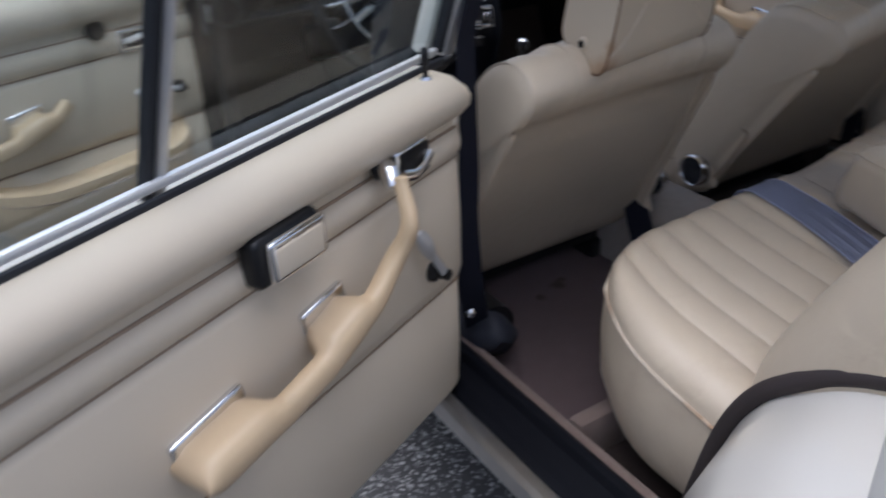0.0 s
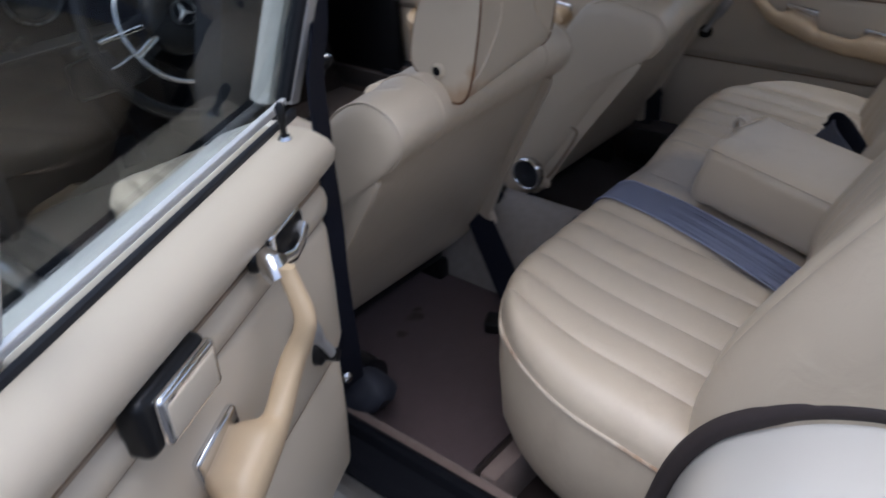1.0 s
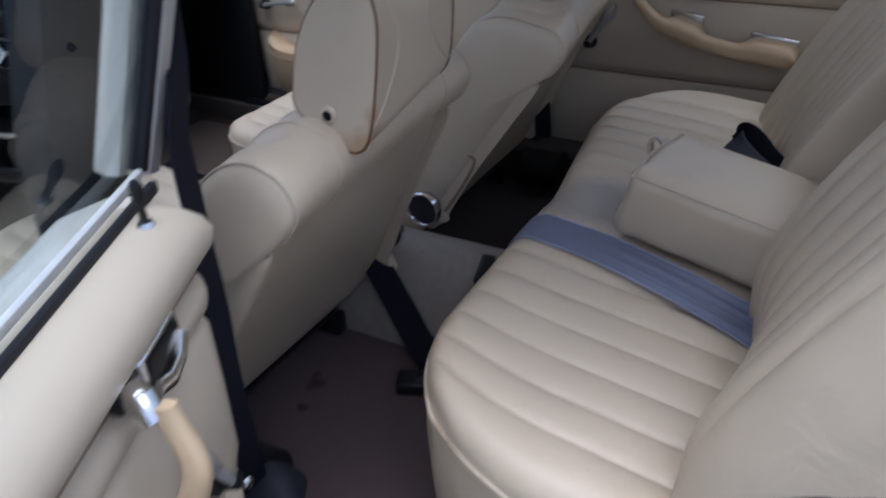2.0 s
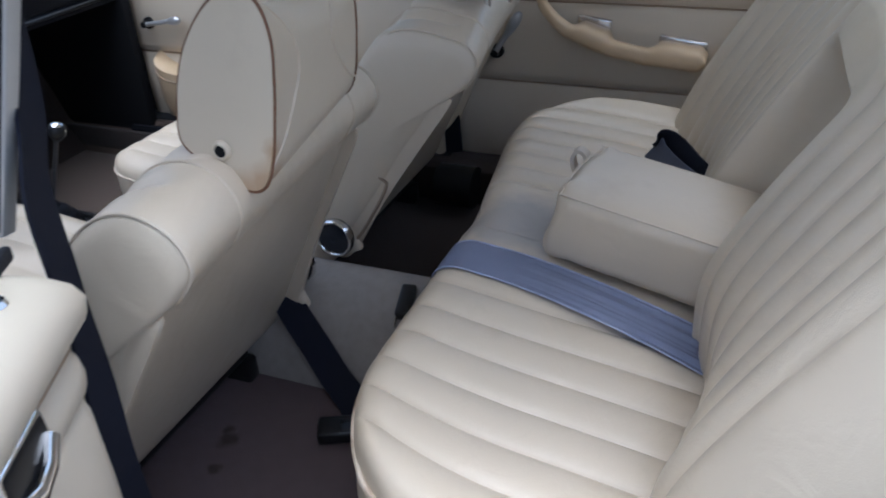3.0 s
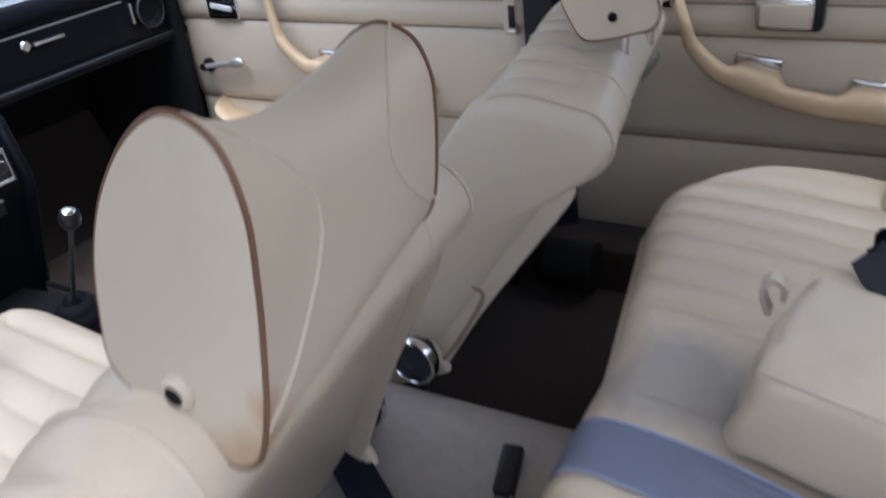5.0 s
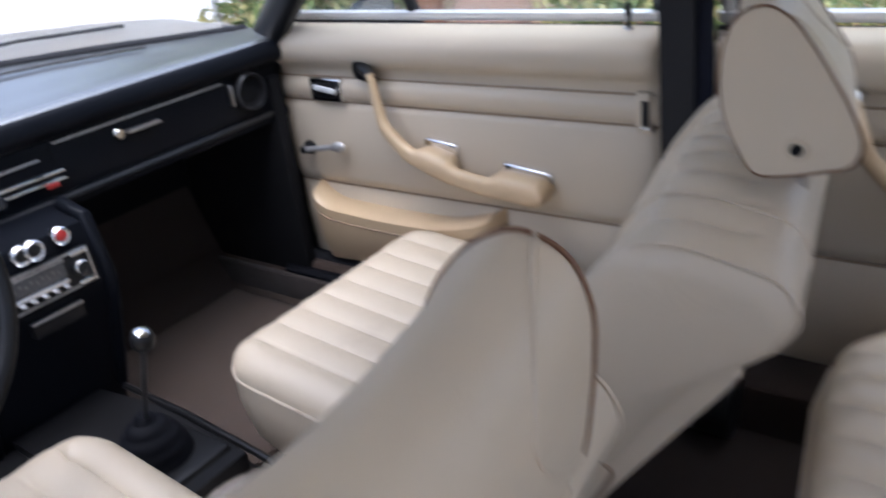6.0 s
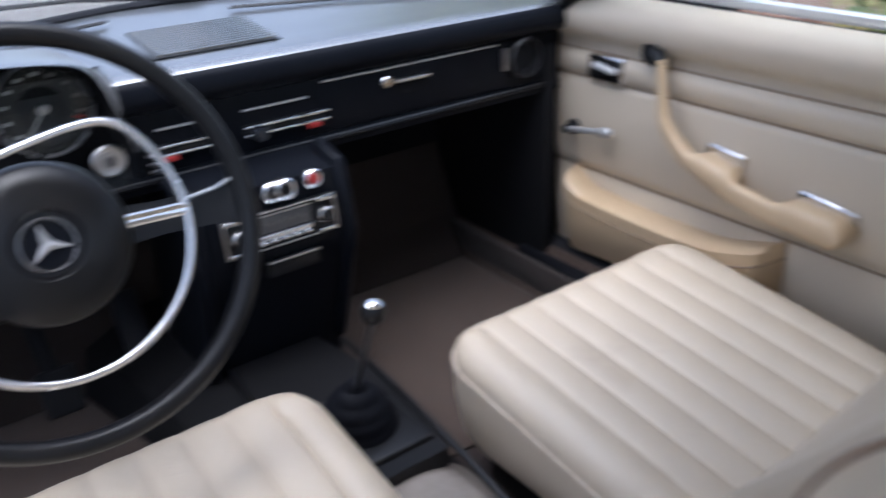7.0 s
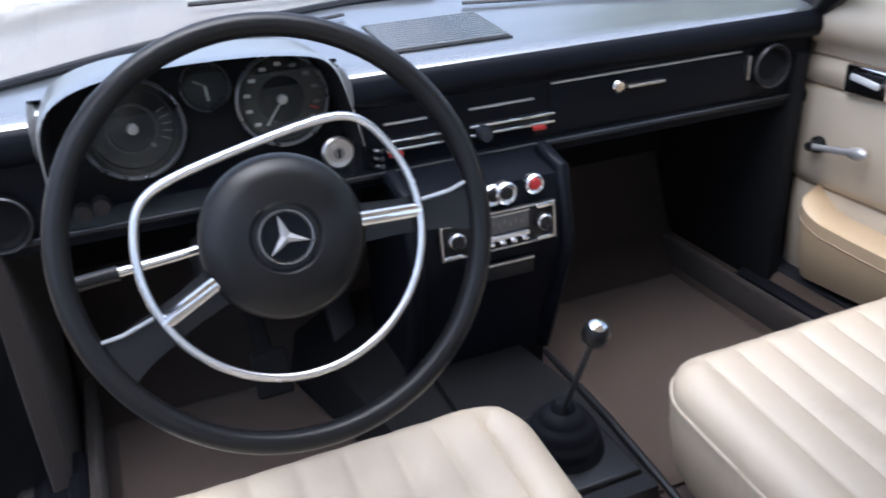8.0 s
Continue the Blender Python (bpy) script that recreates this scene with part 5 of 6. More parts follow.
# ---------------------------------------------------------------- steering wheel
WC = Vector((-0.3445, 0.578, 0.818))
WT = 0.36
WM = Matrix.Translation(WC) @ Matrix.Rotation(-0.05, 4, "Z") @ Matrix(((1, 0, 0, 0), (0, math.sin(WT), -math.cos(WT), 0), (0, math.cos(WT), math.sin(WT), 0), (0, 0, 0, 1))) @ Matrix.Rotation(radians(13), 4, "Z")
wheel = thing("steering_wheel", WC, "large thin black steering wheel with chrome horn ring", "steering wheel")


def in_wheel(bm):
    bm.transform(WM)
    return bm


def circle(r, z, n=72):
    return [(r * math.cos(2 * math.pi * k / n), r * math.sin(2 * math.pi * k / n), z) for k in range(n)]


part("rim", in_wheel(tube(circle(0.194, 0.0), 0.0112, 0.0125, sides=14, closed=True)), BLACK, wheel, "black moulded rim")
hr = []
for k in range(96):
    a = 2 * math.pi * k / 96
    x, y = 0.131 * math.cos(a), 0.131 * math.sin(a)
    lim = 0.088
    if y > 0.05:
        y = 0.05 + (lim - 0.05) * math.tanh((y - 0.05) / (lim - 0.05) * 1.0) * 1.05
    hr.append((x, y, 0.006))
part("horn_ring", in_wheel(tube(hr, 0.0042, 0.0036, sides=10, closed=True)), SATIN, wheel, "satin chrome horn ring with flattened top")
hub = part("hub", in_wheel(lathe([(0.0, -0.03), (0.070, -0.03), (0.077, -0.018), (0.078, -0.004), (0.072, 0.006), (0.055, 0.013), (0.034, 0.016), (0.030, 0.012), (0.0, 0.012)], 56)), BLACK, wheel, "wide black padded hub")
part("badge_ring", in_wheel(lathe([(0.0232, 0.012), (0.0238, 0.0165), (0.0250, 0.0168), (0.0258, 0.012)], 40)), RINGM, hub, "thin metal ring")
part("badge_disc", in_wheel(lathe([(0.0, 0.0125), (0.0215, 0.0125), (0.0215, 0.014), (0.0, 0.014)], 40)), FASCIA, hub)
for k in range(3):
    g = bmesh.new()
    a = radians(90 + 120 * k)
    vs = [g.verts.new(p) for p in ((0.0, 0.0052, 0.0145), (0.0, -0.0052, 0.0145), (0.0225, 0, 0.0145), (0.0, 0, 0.0205))]
    for f in ((0, 2, 3), (2, 1, 3), (1, 0, 3), (0, 1, 2)):
        g.faces.new([vs[i] for i in f])
    g.transform(Matrix.Rotation(a, 4, "Z"))
    part("badge_bar", in_wheel(g), BEZEL, hub, "plain chrome bar", smooth=False)
for s in (-1, 1):
    g = bmesh.new()
    loops(g, [[Vector((s * x, y * w, z)) for y, z in ((1, zz), (-1, zz), (-0.8, zz - 0.012), (0.8, zz - 0.012))] for x, w, zz in ((0.06, 0.020, -0.008), (0.11, 0.017, -0.006), (0.16, 0.019, -0.002), (0.192, 0.026, 0.002))])
    drop = Matrix.Rotation(radians(-14 * s), 4, "Z")
    g.transform(drop)
    sp = part("spoke", in_wheel(g), BLACK, wheel, "black spoke")
    part("spoke_trim", in_wheel(tube([drop @ Vector(q) for q in ((s * 0.074, 0.004, 0.002), (s * 0.105, 0.004, 0.005), (s * 0.133, 0.004, 0.006))], 0.0065, 0.004, sides=8)), CHROME, sp, "chrome spoke trim")
    part("spoke_edge", in_wheel(tube([drop @ Vector(q) for q in ((s * 0.136, 0.013, 0.002), (s * 0.165, 0.017, 0.002), (s * 0.190, 0.026, 0.003))], 0.002, sides=6)), ALU, sp)
col = thing("steering_column", (-0.35, 0.75, 0.74), "black steering column with a chrome indicator stalk", "steering column")
part("shroud", tube([WM @ Vector((0, 0, -0.028)), WM @ Vector((0, 0, -0.12)), WM @ Vector((0, -0.01, -0.36))], 0.038, sides=20), BLACK, col)
part("stalk", tube([WM @ Vector((-0.04, 0.012, -0.07)), WM @ Vector((-0.10, 0.019, -0.066)), WM @ Vector((-0.155, 0.027, -0.060))], 0.005, sides=10), CHROME, col, "chrome stalk")
part("stalk_grip", tube([WM @ Vector((-0.150, 0.026, -0.060)), WM @ Vector((-0.20, 0.033, -0.056))], 0.0075, sides=10), BLACK, col, "black stalk grip")
part("lower_shroud", bx((-0.35, 0.92, 0.64), (0.12, 0.18, 0.09), 0.02, m=pose(0, 0, 0, -20)), BLACK, col)

# ---------------------------------------------------------------- centre stack and gear lever
st = thing("centre_console", (0.01, 0.88, 0.3), "black centre console with radio, ashtray and warning switch", "console")
g = bmesh.new()
loops(g, [[Vector((x, y, z)) for y, z in ((0.935, 0.715), (0.862, 0.70), (0.845, 0.60), (0.855, 0.55), (0.905, 0.40), (0.91, 0.335), (1.10, 0.335), (1.10, 0.71))] for x in (-0.118, -0.112, 0.112, 0.118)])
part("console_body", g, FASCIA, st, "black moulded centre stack")
for s in (-1, 1):
    g = tube([(s * 0.122, 0.925, 0.716), (s * 0.122, 0.868, 0.705), (s * 0.122, 0.845, 0.60), (s * 0.120, 0.855, 0.55), (s * 0.118, 0.91, 0.38)], 0.014, 0.012, sides=10, up=(1, 0, 0))
    part("side_bolster", g, FASCIA, st, "padded black console edge")
RM = pose(0.007, 0.8475, 0.637, -6, 0, 0)


def stack_part(name, c, size, mat, parent, label="", bev=0.002):
    g = bx(c, size, bev)
    g.transform(RM)
    return part(name, g, mat, parent, label)


radio = stack_part("radio", (0, 0.0, 0), (0.182, 0.012, 0.058), BLACK, st, "old car radio with chrome trim")
for z in (0.0275, -0.0275):
    stack_part("trim", (0, -0.0055, z), (0.184, 0.006, 0.003), ALU, radio, "thin metal edge", 0.001)
for x in (-0.09, 0.09):
    stack_part("trim", (x, -0.0055, 0), (0.003, 0.006, 0.058), ALU, radio, "thin metal edge", 0.001)
    for z in (0.0245, -0.0245):
        stack_part("corner", (x * 0.83, -0.0075, z), (0.030, 0.006, 0.0075), CHROME, radio, "bright corner piece", 0.002)
stack_part("scale", (0.0, -0.006, 0.009), (0.096, 0.003, 0.026), GREYM, radio, "grey tuning scale", 0.001)
for k in range(9):
    stack_part("scale_mark", (-0.036 + 0.009 * k, -0.0078, 0.007 + 0.004 * (k % 2)), (0.0012, 0.001, 0.006), FAINT, radio, "", 0.0)
stack_part("scale_trim", (0.0, -0.007, 0.0225), (0.098, 0.003, 0.0025), ALU, radio, "", 0.0005)
stack_part("key_strip", (0.0, -0.009, -0.0095), (0.092, 0.010, 0.0085), SATIN, radio, "bright key strip")
for k in range(5):
    stack_part("push_button", (-0.036 + 0.018 * k, -0.013, -0.0165), (0.010, 0.012, 0.006), SATIN, radio, "small bright push button")
for s in (-1, 1):
    M = RM @ Matrix.Translation((s * 0.070, -0.006, 0.001)) @ axis_to((0, -1, 0))
    kn = part("knob", lathe([(0, 0), (0.0125, 0), (0.0125, 0.008), (0.0095, 0.011), (0.0075, 0.013), (0, 0.013)], 28, M), BLACK, radio, "radio knob")
    part("knob_ring", lathe([(0.0092, 0.0105), (0.0100, 0.0128), (0.0122, 0.0110), (0.0125, 0.0085)], 28, M), SATIN, kn, "bright ring")
for x, z, r, depth in ((-0.004, 0.0525, 0.0165, 0.008), (0.013, 0.0545, 0.0165, 0.016), (0.062, 0.0575, 0.0150, 0.010)):
    M = RM @ Matrix.Translation((x, 0.004, z)) @ axis_to((0, -1, 0))
    k = part("switch_knob", lathe([(0, 0), (r, 0), (r, depth), (r * 0.82, depth + 0.003), (r * 0.62, depth + 0.001), (0, depth + 0.001)], 28, M), SATIN, st, "bright ringed switch")
    part("switch_face", lathe([(0, depth), (r * 0.60, depth), (r * 0.52, depth + 0.0035), (0, depth + 0.0045)], 24, M), RED if x > 0.05 else BLACK, k, "red warning button" if x > 0.05 else "black switch face")
ash = stack_part("ashtray", (0.012, 0.004, -0.064), (0.086, 0.016, 0.026), BLACK, st, "black console ashtray")
stack_part("lip", (0.012, -0.004, -0.052), (0.086, 0.008, 0.004), ALU, ash, "satin lip", 0.001)

gp = thing("gear_lever", (0.01, 0.66, 0.36), "gear lever with black boot and chrome topped knob", "gear lever")
part("base_plate", slab([(-0.105, 0.528), (0.072, 0.528), (0.090, 0.74), (0.07, 0.90), (-0.09, 0.90)], 0.360, 0.392), BLACK, gp, "black console plate")
prof = [(0.0, 0.388), (0.060, 0.390), (0.0625, 0.396), (0.0625, 0.404), (0.0585, 0.409), (0.0575, 0.411), (0.0580, 0.418), (0.0550, 0.426), (0.0510, 0.4290), (0.0505, 0.431), (0.0490, 0.438), (0.0430, 0.4455), (0.0375, 0.448),
        (0.0365, 0.450), (0.0340, 0.456), (0.0260, 0.4615), (0.0190, 0.4635), (0.0175, 0.466), (0.0150, 0.472), (0.0100, 0.476), (0.0, 0.476)]
part("boot", lathe(prof, 40, Matrix.Translation((-0.004, 0.640, 0.0)) @ Matrix.Diagonal((0.90, 0.90, 1, 1))), TREAD, gp, "ribbed black rubber boot")
part("boot_collar", bx((-0.002, 0.638, 0.393), (0.140, 0.165, 0.014), 0.006, seg=4), BLACK, gp, "raised black collar")
part("lever", tube([(-0.006, 0.634, 0.466), (-0.013, 0.595, 0.54), (-0.020, 0.55, 0.625)], 0.0038, sides=10), VENT, gp, "thin dark metal lever")
kn = part("knob", lathe([(0, -0.018), (0.009, -0.017), (0.0145, -0.008), (0.016, 0.002), (0.014, 0.010), (0.009, 0.015), (0, 0.017)], 28, Matrix.Translation((-0.024, 0.540, 0.640)) @ axis_to((-0.1, -0.4, 1))), BLACK, gp, "black gear knob")
part("cap", lathe([(0, 0.0178), (0.006, 0.0168), (0.0092, 0.0150), (0.0090, 0.0142)], 28, Matrix.Translation((-0.024, 0.540, 0.640)) @ axis_to((-0.1, -0.4, 1))), CHROME, kn, "chrome cap")
part("console_rail", tube([(0.066, 0.34, 0.380), (0.076, 0.50, 0.394), (0.089, 0.68, 0.396), (0.096, 0.86, 0.394)], 0.006, sides=8), BLACK, gp)

pd = thing("pedals", (-0.30, 1.12, 0.3), "black rubber clutch and brake pedals", "pedal")
g = bx((0, 0, 0), (0.056, 0.018, 0.072), 0.006, seg=3)
g.transform(pose(-0.328, 0.955, 0.428, -24, 0, 0))
part("pedal_pad", g, MATT, pd, "black rubber brake pad")
part("pedal_arm", tube(crom([(-0.328, 0.965, 0.436), (-0.335, 1.00, 0.50), (-0.338, 1.08, 0.60), (-0.34, 1.16, 0.70)], 4, False), 0.013, 0.008, sides=8), MATT, pd)
part("accelerator", bx((-0.165, 1.15, 0.37), (0.05, 0.02, 0.16), 0.006, m=pose(0, 0, 0, -38)), RUBBER, pd)

# ---------------------------------------------------------------- seat belts
b = thing("lap_strap", (-0.15, -0.43, 0.57), "faded blue lap belt laid over the rear bench", "seat belt")


def bench_z(y):
    t = 2 * (y + 0.66) / 0.417 - 1
    e = min(1, max(0, 1 - (1 - t) * 0.21 / 0.05))
    return 0.535 + 0.062 * max(0, (t + 1) / 2) ** 0.9 - 0.045 * (1 - math.sqrt(1 - e * e))




def strap(s, t):
    """The webbing lies flat over the front edge and gathers into long creases towards the backrest."""
    y = -0.243 - 0.372 * t
    x = -0.139 - 0.066 * max(0, t - 0.25) ** 1.5 / 0.65 + (s - 0.5) * (0.074 + 0.012 * t)
    gather = max(0, t - 0.30) / 0.70
    z = bench_z(y) + 0.0035 + 0.0065 * gather * (0.5 + 0.5 * math.sin(s * 19 + 2.2 * t)) + 0.0015 * gather * math.sin(s * 47 + 3)
    if t < 0.001:
        z -= 0.03
    return Vector((x, y, z))


g = bmesh.new()
grid(g, strap, 40, 60)
bmesh.ops.solidify(g, geom=g.faces[:], thickness=0.0015)
part("webbing", g, STRAP, b)
part("hem", tube([strap(0.02, k / 30) + Vector((0, 0, 0.001)) for k in range(1, 31)], 0.0012, sides=5), STRAP, b)
part("hem", tube([strap(0.98, k / 30) + Vector((0, 0, 0.001)) for k in range(1, 31)], 0.0012, sides=5), STRAP, b)
b = thing("rear_belt", (0.20, -0.55, 0.57), "navy belt webbing folded on the bench beside the armrest", "seat belt")
line = crom([(0.10, -0.575, 0.600), (0.155, -0.545, 0.590), (0.21, -0.512, 0.586), (0.255, -0.482, 0.590), (0.275, -0.470, 0.600)], 6, False)
part("webbing", ribbon(line, 0.050, 0.003, [(-0.45 + 0.01 * k, -0.55, 0.70) for k in range(len(line))]), NAVY, b)
line = crom([(0.275, -0.470, 0.600), (0.280, -0.486, 0.612), (0.255, -0.512, 0.612), (0.20, -0.548, 0.604), (0.14, -0.585, 0.602)], 6, False)
part("folded_end", ribbon(line, 0.040, 0.003, (-0.35, -0.45, 0.85)), BELT, b, "dark folded end")
b = thing("belt_tongue", (-0.385, -0.605, 0.55), "small chrome and black belt tongue at the bench crease", "seat belt")
part("plate", bx((-0.392, -0.622, 0.557), (0.010, 0.014, 0.003), 0.001, m=pose(0, 0, 0, -25, 10, 20)), CHROME, b, "chrome plate")
part("grip", bx((-0.394, -0.629, 0.560), (0.011, 0.007, 0.006), 0.002, m=pose(0, 0, 0, -25, 10, 20)), BLACK, b, "black grip")
b = thing("driver_belt", (-0.64, -0.16, 0.33), "navy belt hanging down the centre pillar to its reel", "seat belt")
line = crom([(-0.575, -0.095, 1.30), (-0.595, -0.118, 1.14), (-0.620, -0.138, 0.98), (-0.640, -0.141, 0.91), (-0.641, -0.141, 0.83), (-0.642, -0.140, 0.72), (-0.645, -0.135, 0.62), (-0.622, -0.108, 0.48), (-0.586, -0.066, 0.375)], 6, False)
k = len(line) - 1
turn = [radians(62 - 34 * min(1, max(0, (i / k - 0.55) / 0.35))) for i in range(k + 1)]
part("webbing", ribbon(line, 0.043, 0.003, [(0.78 * math.cos(a) + 0.62 * math.sin(a), -0.62 * math.cos(a) + 0.78 * math.sin(a), 0) for a in turn]), BELT, b)
part("reel", tube([(-0.545, -0.06, 0.345), (-0.545, 0.02, 0.345)], 0.045, sides=24, up=(1, 0, 0)), BLACK, b, "black belt reel")
g = bmesh.new()
loops(g, [[Vector((-0.556 + 0.050 * f * math.cos(a) - 0.012 * math.sin(a), y - 0.02 * math.sin(a), 0.338 + 0.048 * f * math.sin(a) + 0.006 * math.sin(3 * a + 40 * y))) for a in [2 * math.pi * n / 24 for n in range(24)]] for y, f in ((-0.105, 0.45), (-0.100, 0.72), (-0.085, 0.92), (-0.06, 1.0), (0.02, 1.0), (0.04, 0.85), (0.045, 0.5))])
part("reel_cover", g, REELM, b, "navy rounded reel cover")
part("anchor_bolt", lathe([(0, 0), (0.010, 0), (0.010, 0.006), (0.006, 0.009), (0, 0.009)], 16, Matrix.Translation((-0.612, -0.085, 0.42)) @ axis_to((-0.6, -0.8, 0.2))), CHROME, b, "chrome anchor bolt")
b = thing("passenger_belt", (0.60, 0.10, 0.30), "navy belt down the far pillar to a black floor reel", "seat belt")
line = crom([(0.585, 0.06, 1.28), (0.640, 0.060, 1.06), (0.652, 0.058, 0.90), (0.650, 0.055, 0.70), (0.625, 0.040, 0.50), (0.585, 0.020, 0.40)], 6, False)
part("webbing", ribbon(line, 0.047, 0.003, (0.35, 0.93, 0)), BELT, b)
part("reel", tube([(0.560, -0.04, 0.330), (0.560, 0.05, 0.330)], 0.048, sides=24, up=(1, 0, 0)), BLACK, b, "black belt reel")
b = thing("buckle_belt", (-0.10, 0.0, 0.30), "navy buckle strap lying on the tunnel and floor", "seat belt")
line = crom([(-0.078, 0.100, 0.455), (-0.088, 0.068, 0.430), (-0.106, 0.032, 0.396), (-0.124, -0.008, 0.360), (-0.146, -0.052, 0.322), (-0.168, -0.094, 0.298), (-0.190, -0.108, 0.290)], 5, False)
part("webbing", ribbon(line, 0.050, 0.003, (0.54, -0.75, 0.36)), BELT, b)
part("buckle", bx((-0.226, -0.094, 0.293), (0.044, 0.060, 0.024), 0.006, m=pose(0, 0, 0, 0, 0, 25), seg=3), BLACK, b, "black belt buckle")
part("buckle_button", bx((-0.226, -0.110, 0.306), (0.026, 0.018, 0.004), 0.0015, m=pose(0, 0, 0, 0, 0, 25)), KNOBM, b, "dark release button")
b = thing("rear_buckle", (-0.050, -0.143, 0.415), "small black buckle with chrome tongue lying on the tunnel", "seat belt")
K = pose(-0.050, -0.143, 0.428, 0, -20, 9)
g = bx((0, 0, 0), (0.064, 0.026, 0.020), 0.006, seg=3)
g.transform(K)
part("buckle", g, BLACK, b)
g = tube([K @ Vector(q) for q in ((-0.030, 0.010, 0.0), (-0.046, 0.009, -0.003), (-0.053, 0.0, -0.004), (-0.046, -0.009, -0.003), (-0.030, -0.010, 0.0))], 0.0018, sides=8)
part("tongue", g, CHROME, b, "chrome tongue")

# ---------------------------------------------------------------- outside
ground = tagged(part("ground", bx((0, 0, -0.02), (240, 240, 0.04)), ASPHALT), "dark asphalt with pale stone chips", "ground", kind="structure")
tagged(part("pavement", bx((-6, 21.7, 0.004), (34, 40, 0.016), 0.004), CONCRETE), "pale concrete forecourt", "pavement", kind="structure")


def bank_z(x, y):
    return max(0.0, (x - 3.7) * 0.30) * min(1, max(0, (6.3 - y) / 2.0)) + 0.06 * noise.noise(Vector((x * 0.8, y * 0.8, 0)))


g = bmesh.new()
grid(g, lambda a, bb: Vector((3.5 + 14 * a, -10 + 16.3 * bb, bank_z(3.5 + 14 * a, -10 + 16.3 * bb) - 0.03)), 40, 60)
tagged(part("bank", g, EARTH), "grassy earth bank beside the car", "bank", kind="structure")


def leaves(count, place, size, seed):
    r = random.Random(seed)
    vv, ff = [], []
    for _ in range(count):
        p = place(r)
        d = Vector((r.gauss(0, 1), r.gauss(0, 1), r.gauss(0.3, 1))).normalized()
        e = d.cross(Vector((r.gauss(0, 1), r.gauss(0, 1), r.gauss(0, 1)))).normalized()
        s = size * r.uniform(0.5, 1.5)
        k = len(vv)
        nn = d.cross(e)
        vv += [p - d * s, p + e * s * 0.4 + nn * s * 0.1, p + d * s, p - e * s * 0.4 + nn * s * 0.1]
        ff.append((k, k + 1, k + 2, k + 3))
    me = bpy.data.meshes.new("foliage")
    me.from_pydata([tuple(v) for v in vv], [], ff)
    return me


def scatter(r):
    x, y = 3.8 + 6 * r.random() ** 1.5, r.uniform(-6, 5.2)
    while x < 4.7 and 2.15 < y < 3.45:
        # bare ground round the trunk and the boulder
        x, y = 3.8 + 6 * r.random() ** 1.5, r.uniform(-6, 5.2)
    clump = 0.5 + 0.5 * noise.noise(Vector((x * 0.9, y * 0.9, 4)))
    return Vector((x, y, bank_z(x, y) + 0.75 * clump * r.random() ** 1.4))


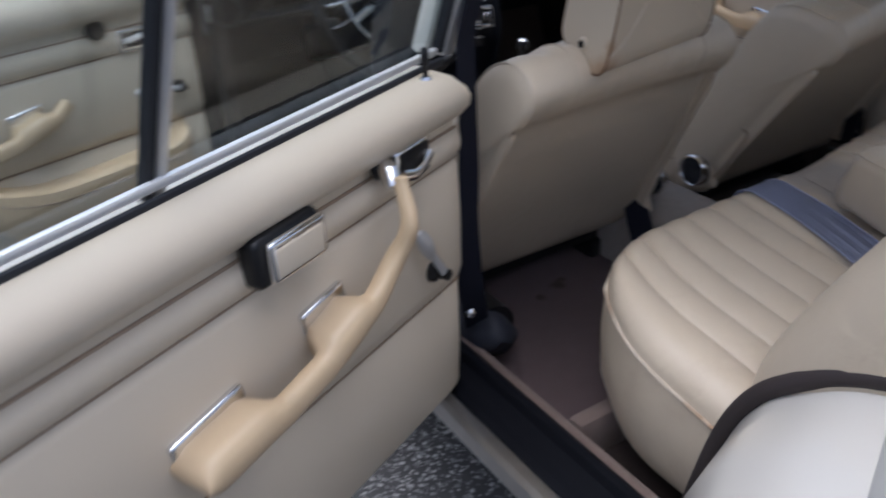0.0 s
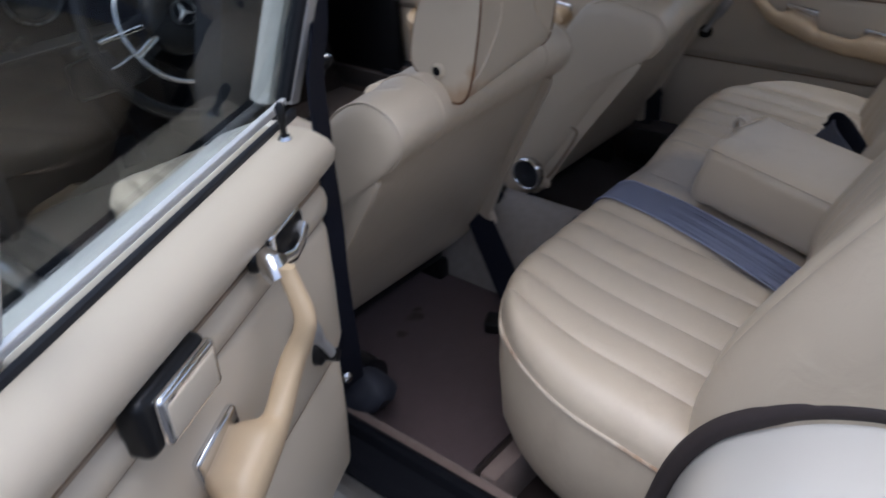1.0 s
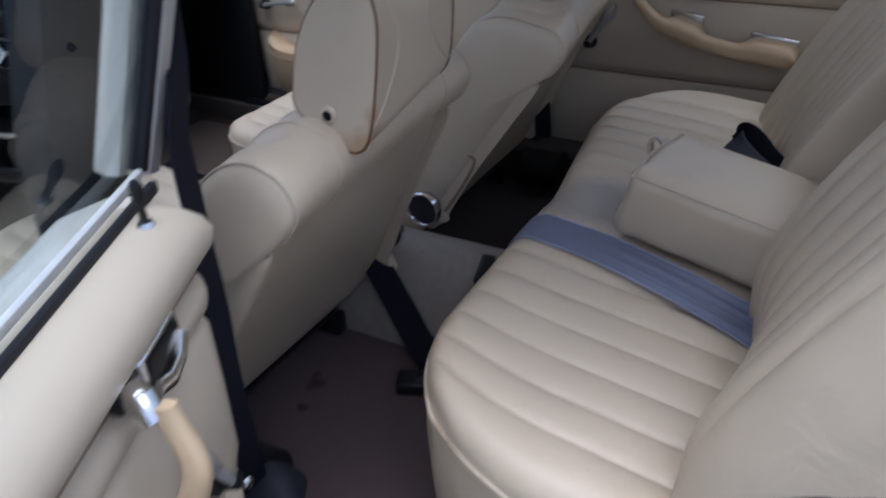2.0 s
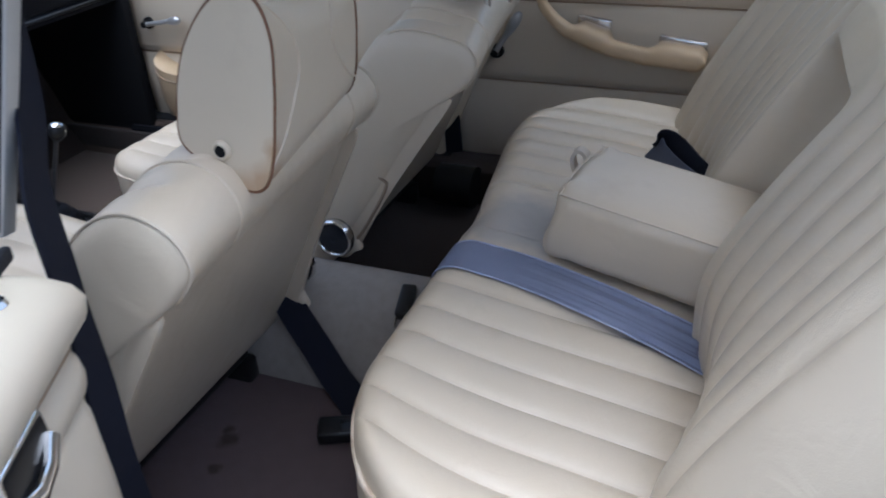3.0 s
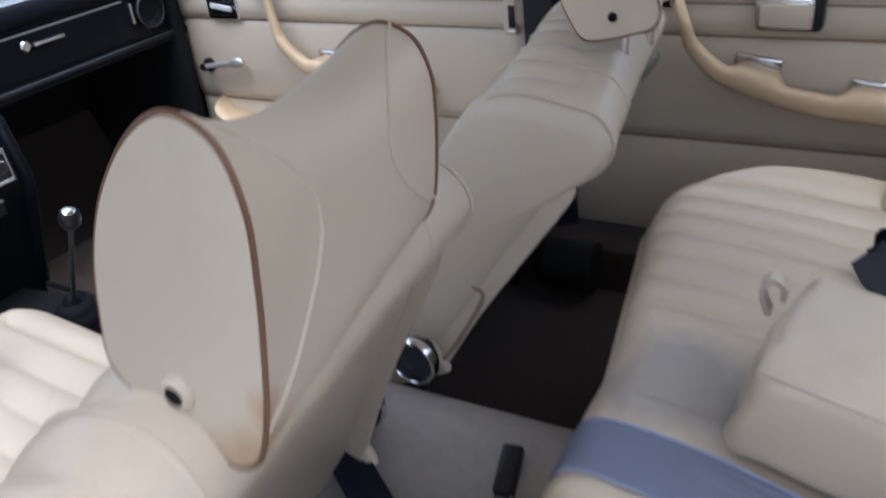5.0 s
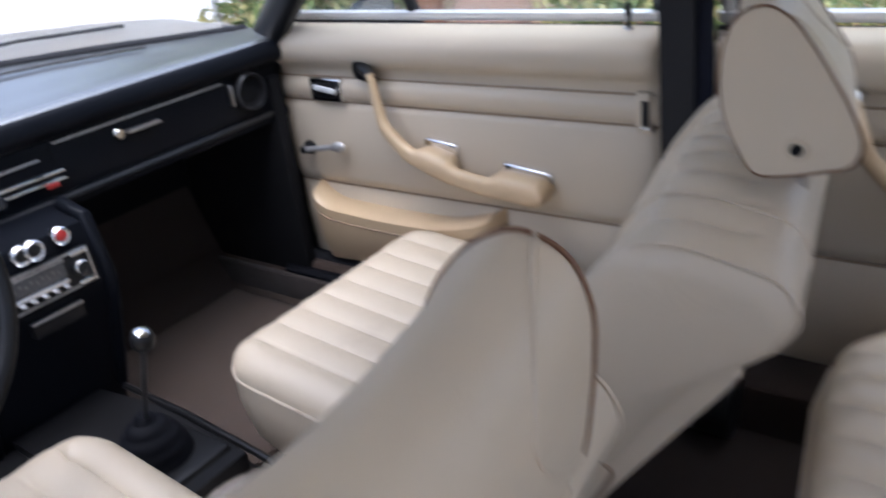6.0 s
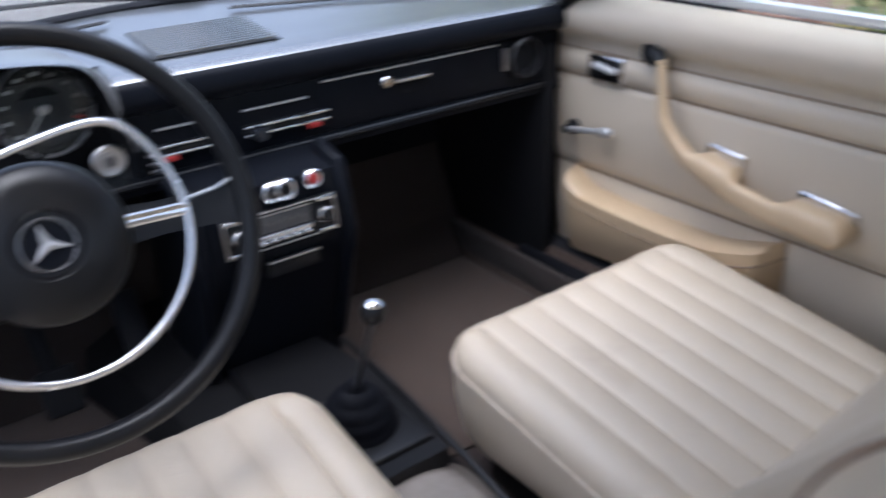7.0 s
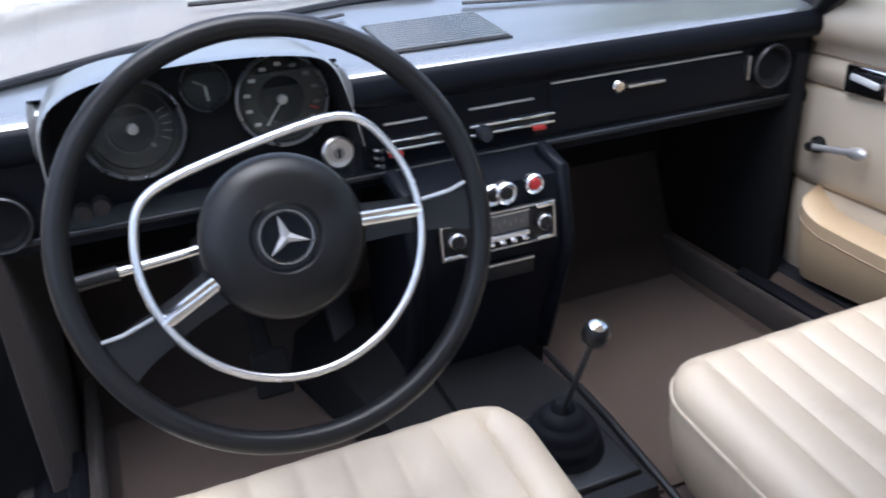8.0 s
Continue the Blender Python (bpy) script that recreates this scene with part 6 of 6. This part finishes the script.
me = leaves(22000, scatter, 0.055, 3)
me.materials.append(LEAF)
tagged(new("shrubs", me), "green leafy shrubs on the bank", "shrub", kind="stuff")
me = leaves(17000, scatter, 0.05, 4)
me.materials.append(LEAF_DRY)
tagged(new("dry_grass", me), "yellowing grass and leaves on the bank", "grass", kind="stuff")
for tx, ty, rr, hh in ((4.00, 3.06, 0.10, 2.6), (4.45, 5.30, 0.13, 3.2)):
    tr = thing("tree", (tx, ty, 0.2), "reddish brown tree trunk on the bank with an added, unseen leafy crown", "tree", "trees on the bank")
    line = crom([(tx, ty, 0.0), (tx + 0.03, ty + 0.02, 0.7), (tx - 0.02, ty + 0.05, 1.5), (tx + 0.06, ty, hh)], 5, False)
    part("trunk", tube(line, rr, sides=12, scale=[1.25 - 0.6 * i / (len(line) - 1) for i in range(len(line))]), BARK, tr)
    for k in range(4):
        a = k * 1.7 + tx
        p = Vector((tx, ty, hh * 0.75))
        part("limb", tube(crom([p, p + Vector((math.cos(a) * 0.4, math.sin(a) * 0.4, 0.5)), p + Vector((math.cos(a) * 0.9, math.sin(a) * 0.9, 0.9))], 4, False), rr * 0.35, sides=8), BARK, tr)
    # crown added out of view; it holds back sky light from the right
    me = leaves(5000, lambda r: Vector((tx + r.gauss(0, 0.6), ty + r.gauss(0, 0.6), hh + 0.4 + r.gauss(0, 0.45))), 0.06, int(tx * 10))
    me.materials.append(LEAF)
    cr = new("crown", me)
    cr.parent = tr
    cr.matrix_parent_inverse = Matrix.Translation(-tr.location)
rk = bmesh.new()
bmesh.ops.create_icosphere(rk, subdivisions=3, radius=0.25)
for v in rk.verts:
    v.co = v.co * (1 + 0.28 * noise.noise(v.co * 3.1)) * 1.0
    v.co.z *= 0.75
rk.transform(Matrix.Translation((3.98, 2.54, 0.26)))
tagged(part("boulder", rk, STONE), "reddish boulder at the foot of the bank", "rock")


post = thing("marker_post", (4.0, 5.2, 0.0), "thin pale grey post at the edge of the forecourt", "post")
part("shaft", lathe([(0, 0.0), (0.035, 0.0), (0.035, 1.02), (0.028, 1.05), (0, 1.055)], 16, Matrix.Translation((4.0, 5.2, 0.0))), BEZEL, post)
part("foot_plate", lathe([(0, 0.0), (0.080, 0.0), (0.080, 0.018), (0.05, 0.024), (0, 0.024)], 20, Matrix.Translation((4.0, 5.2, 0.004))), BEZEL, post)


def chips(count, seed, mat, label):
    """Angular stone chips bedded in the asphalt beside the sill."""
    r = random.Random(seed)
    vv, ff = [], []
    for _ in range(count):
        c = Vector((r.gauss(-0.85, 0.40), r.gauss(0.0, 0.50), 0.0005))
        s = 0.0022 + 0.0045 * r.random() ** 2.2
        a = r.uniform(0, 6.28)
        k = len(vv)
        for j in range(5):
            w = s * r.uniform(0.6, 1.2)
            vv.append(c + Vector((w * math.cos(a + 1.257 * j), w * math.sin(a + 1.257 * j), 0)))
        vv.append(c + Vector((r.uniform(-0.3, 0.3) * s, r.uniform(-0.3, 0.3) * s, s * r.uniform(0.25, 0.6))))
        ff += [(k + j, k + (j + 1) % 5, k + 5) for j in range(5)]
    me = bpy.data.meshes.new("stone_chips")
    me.from_pydata([tuple(v) for v in vv], [], ff)
    me.materials.append(mat)
    return tagged(new("stone_chips", me), label, "gravel", kind="stuff")


chips(5500, 11, CHIP_PALE, "pale stone chips in the asphalt")
chips(12000, 12, CHIP_GREY, "grey stone chips in the asphalt")
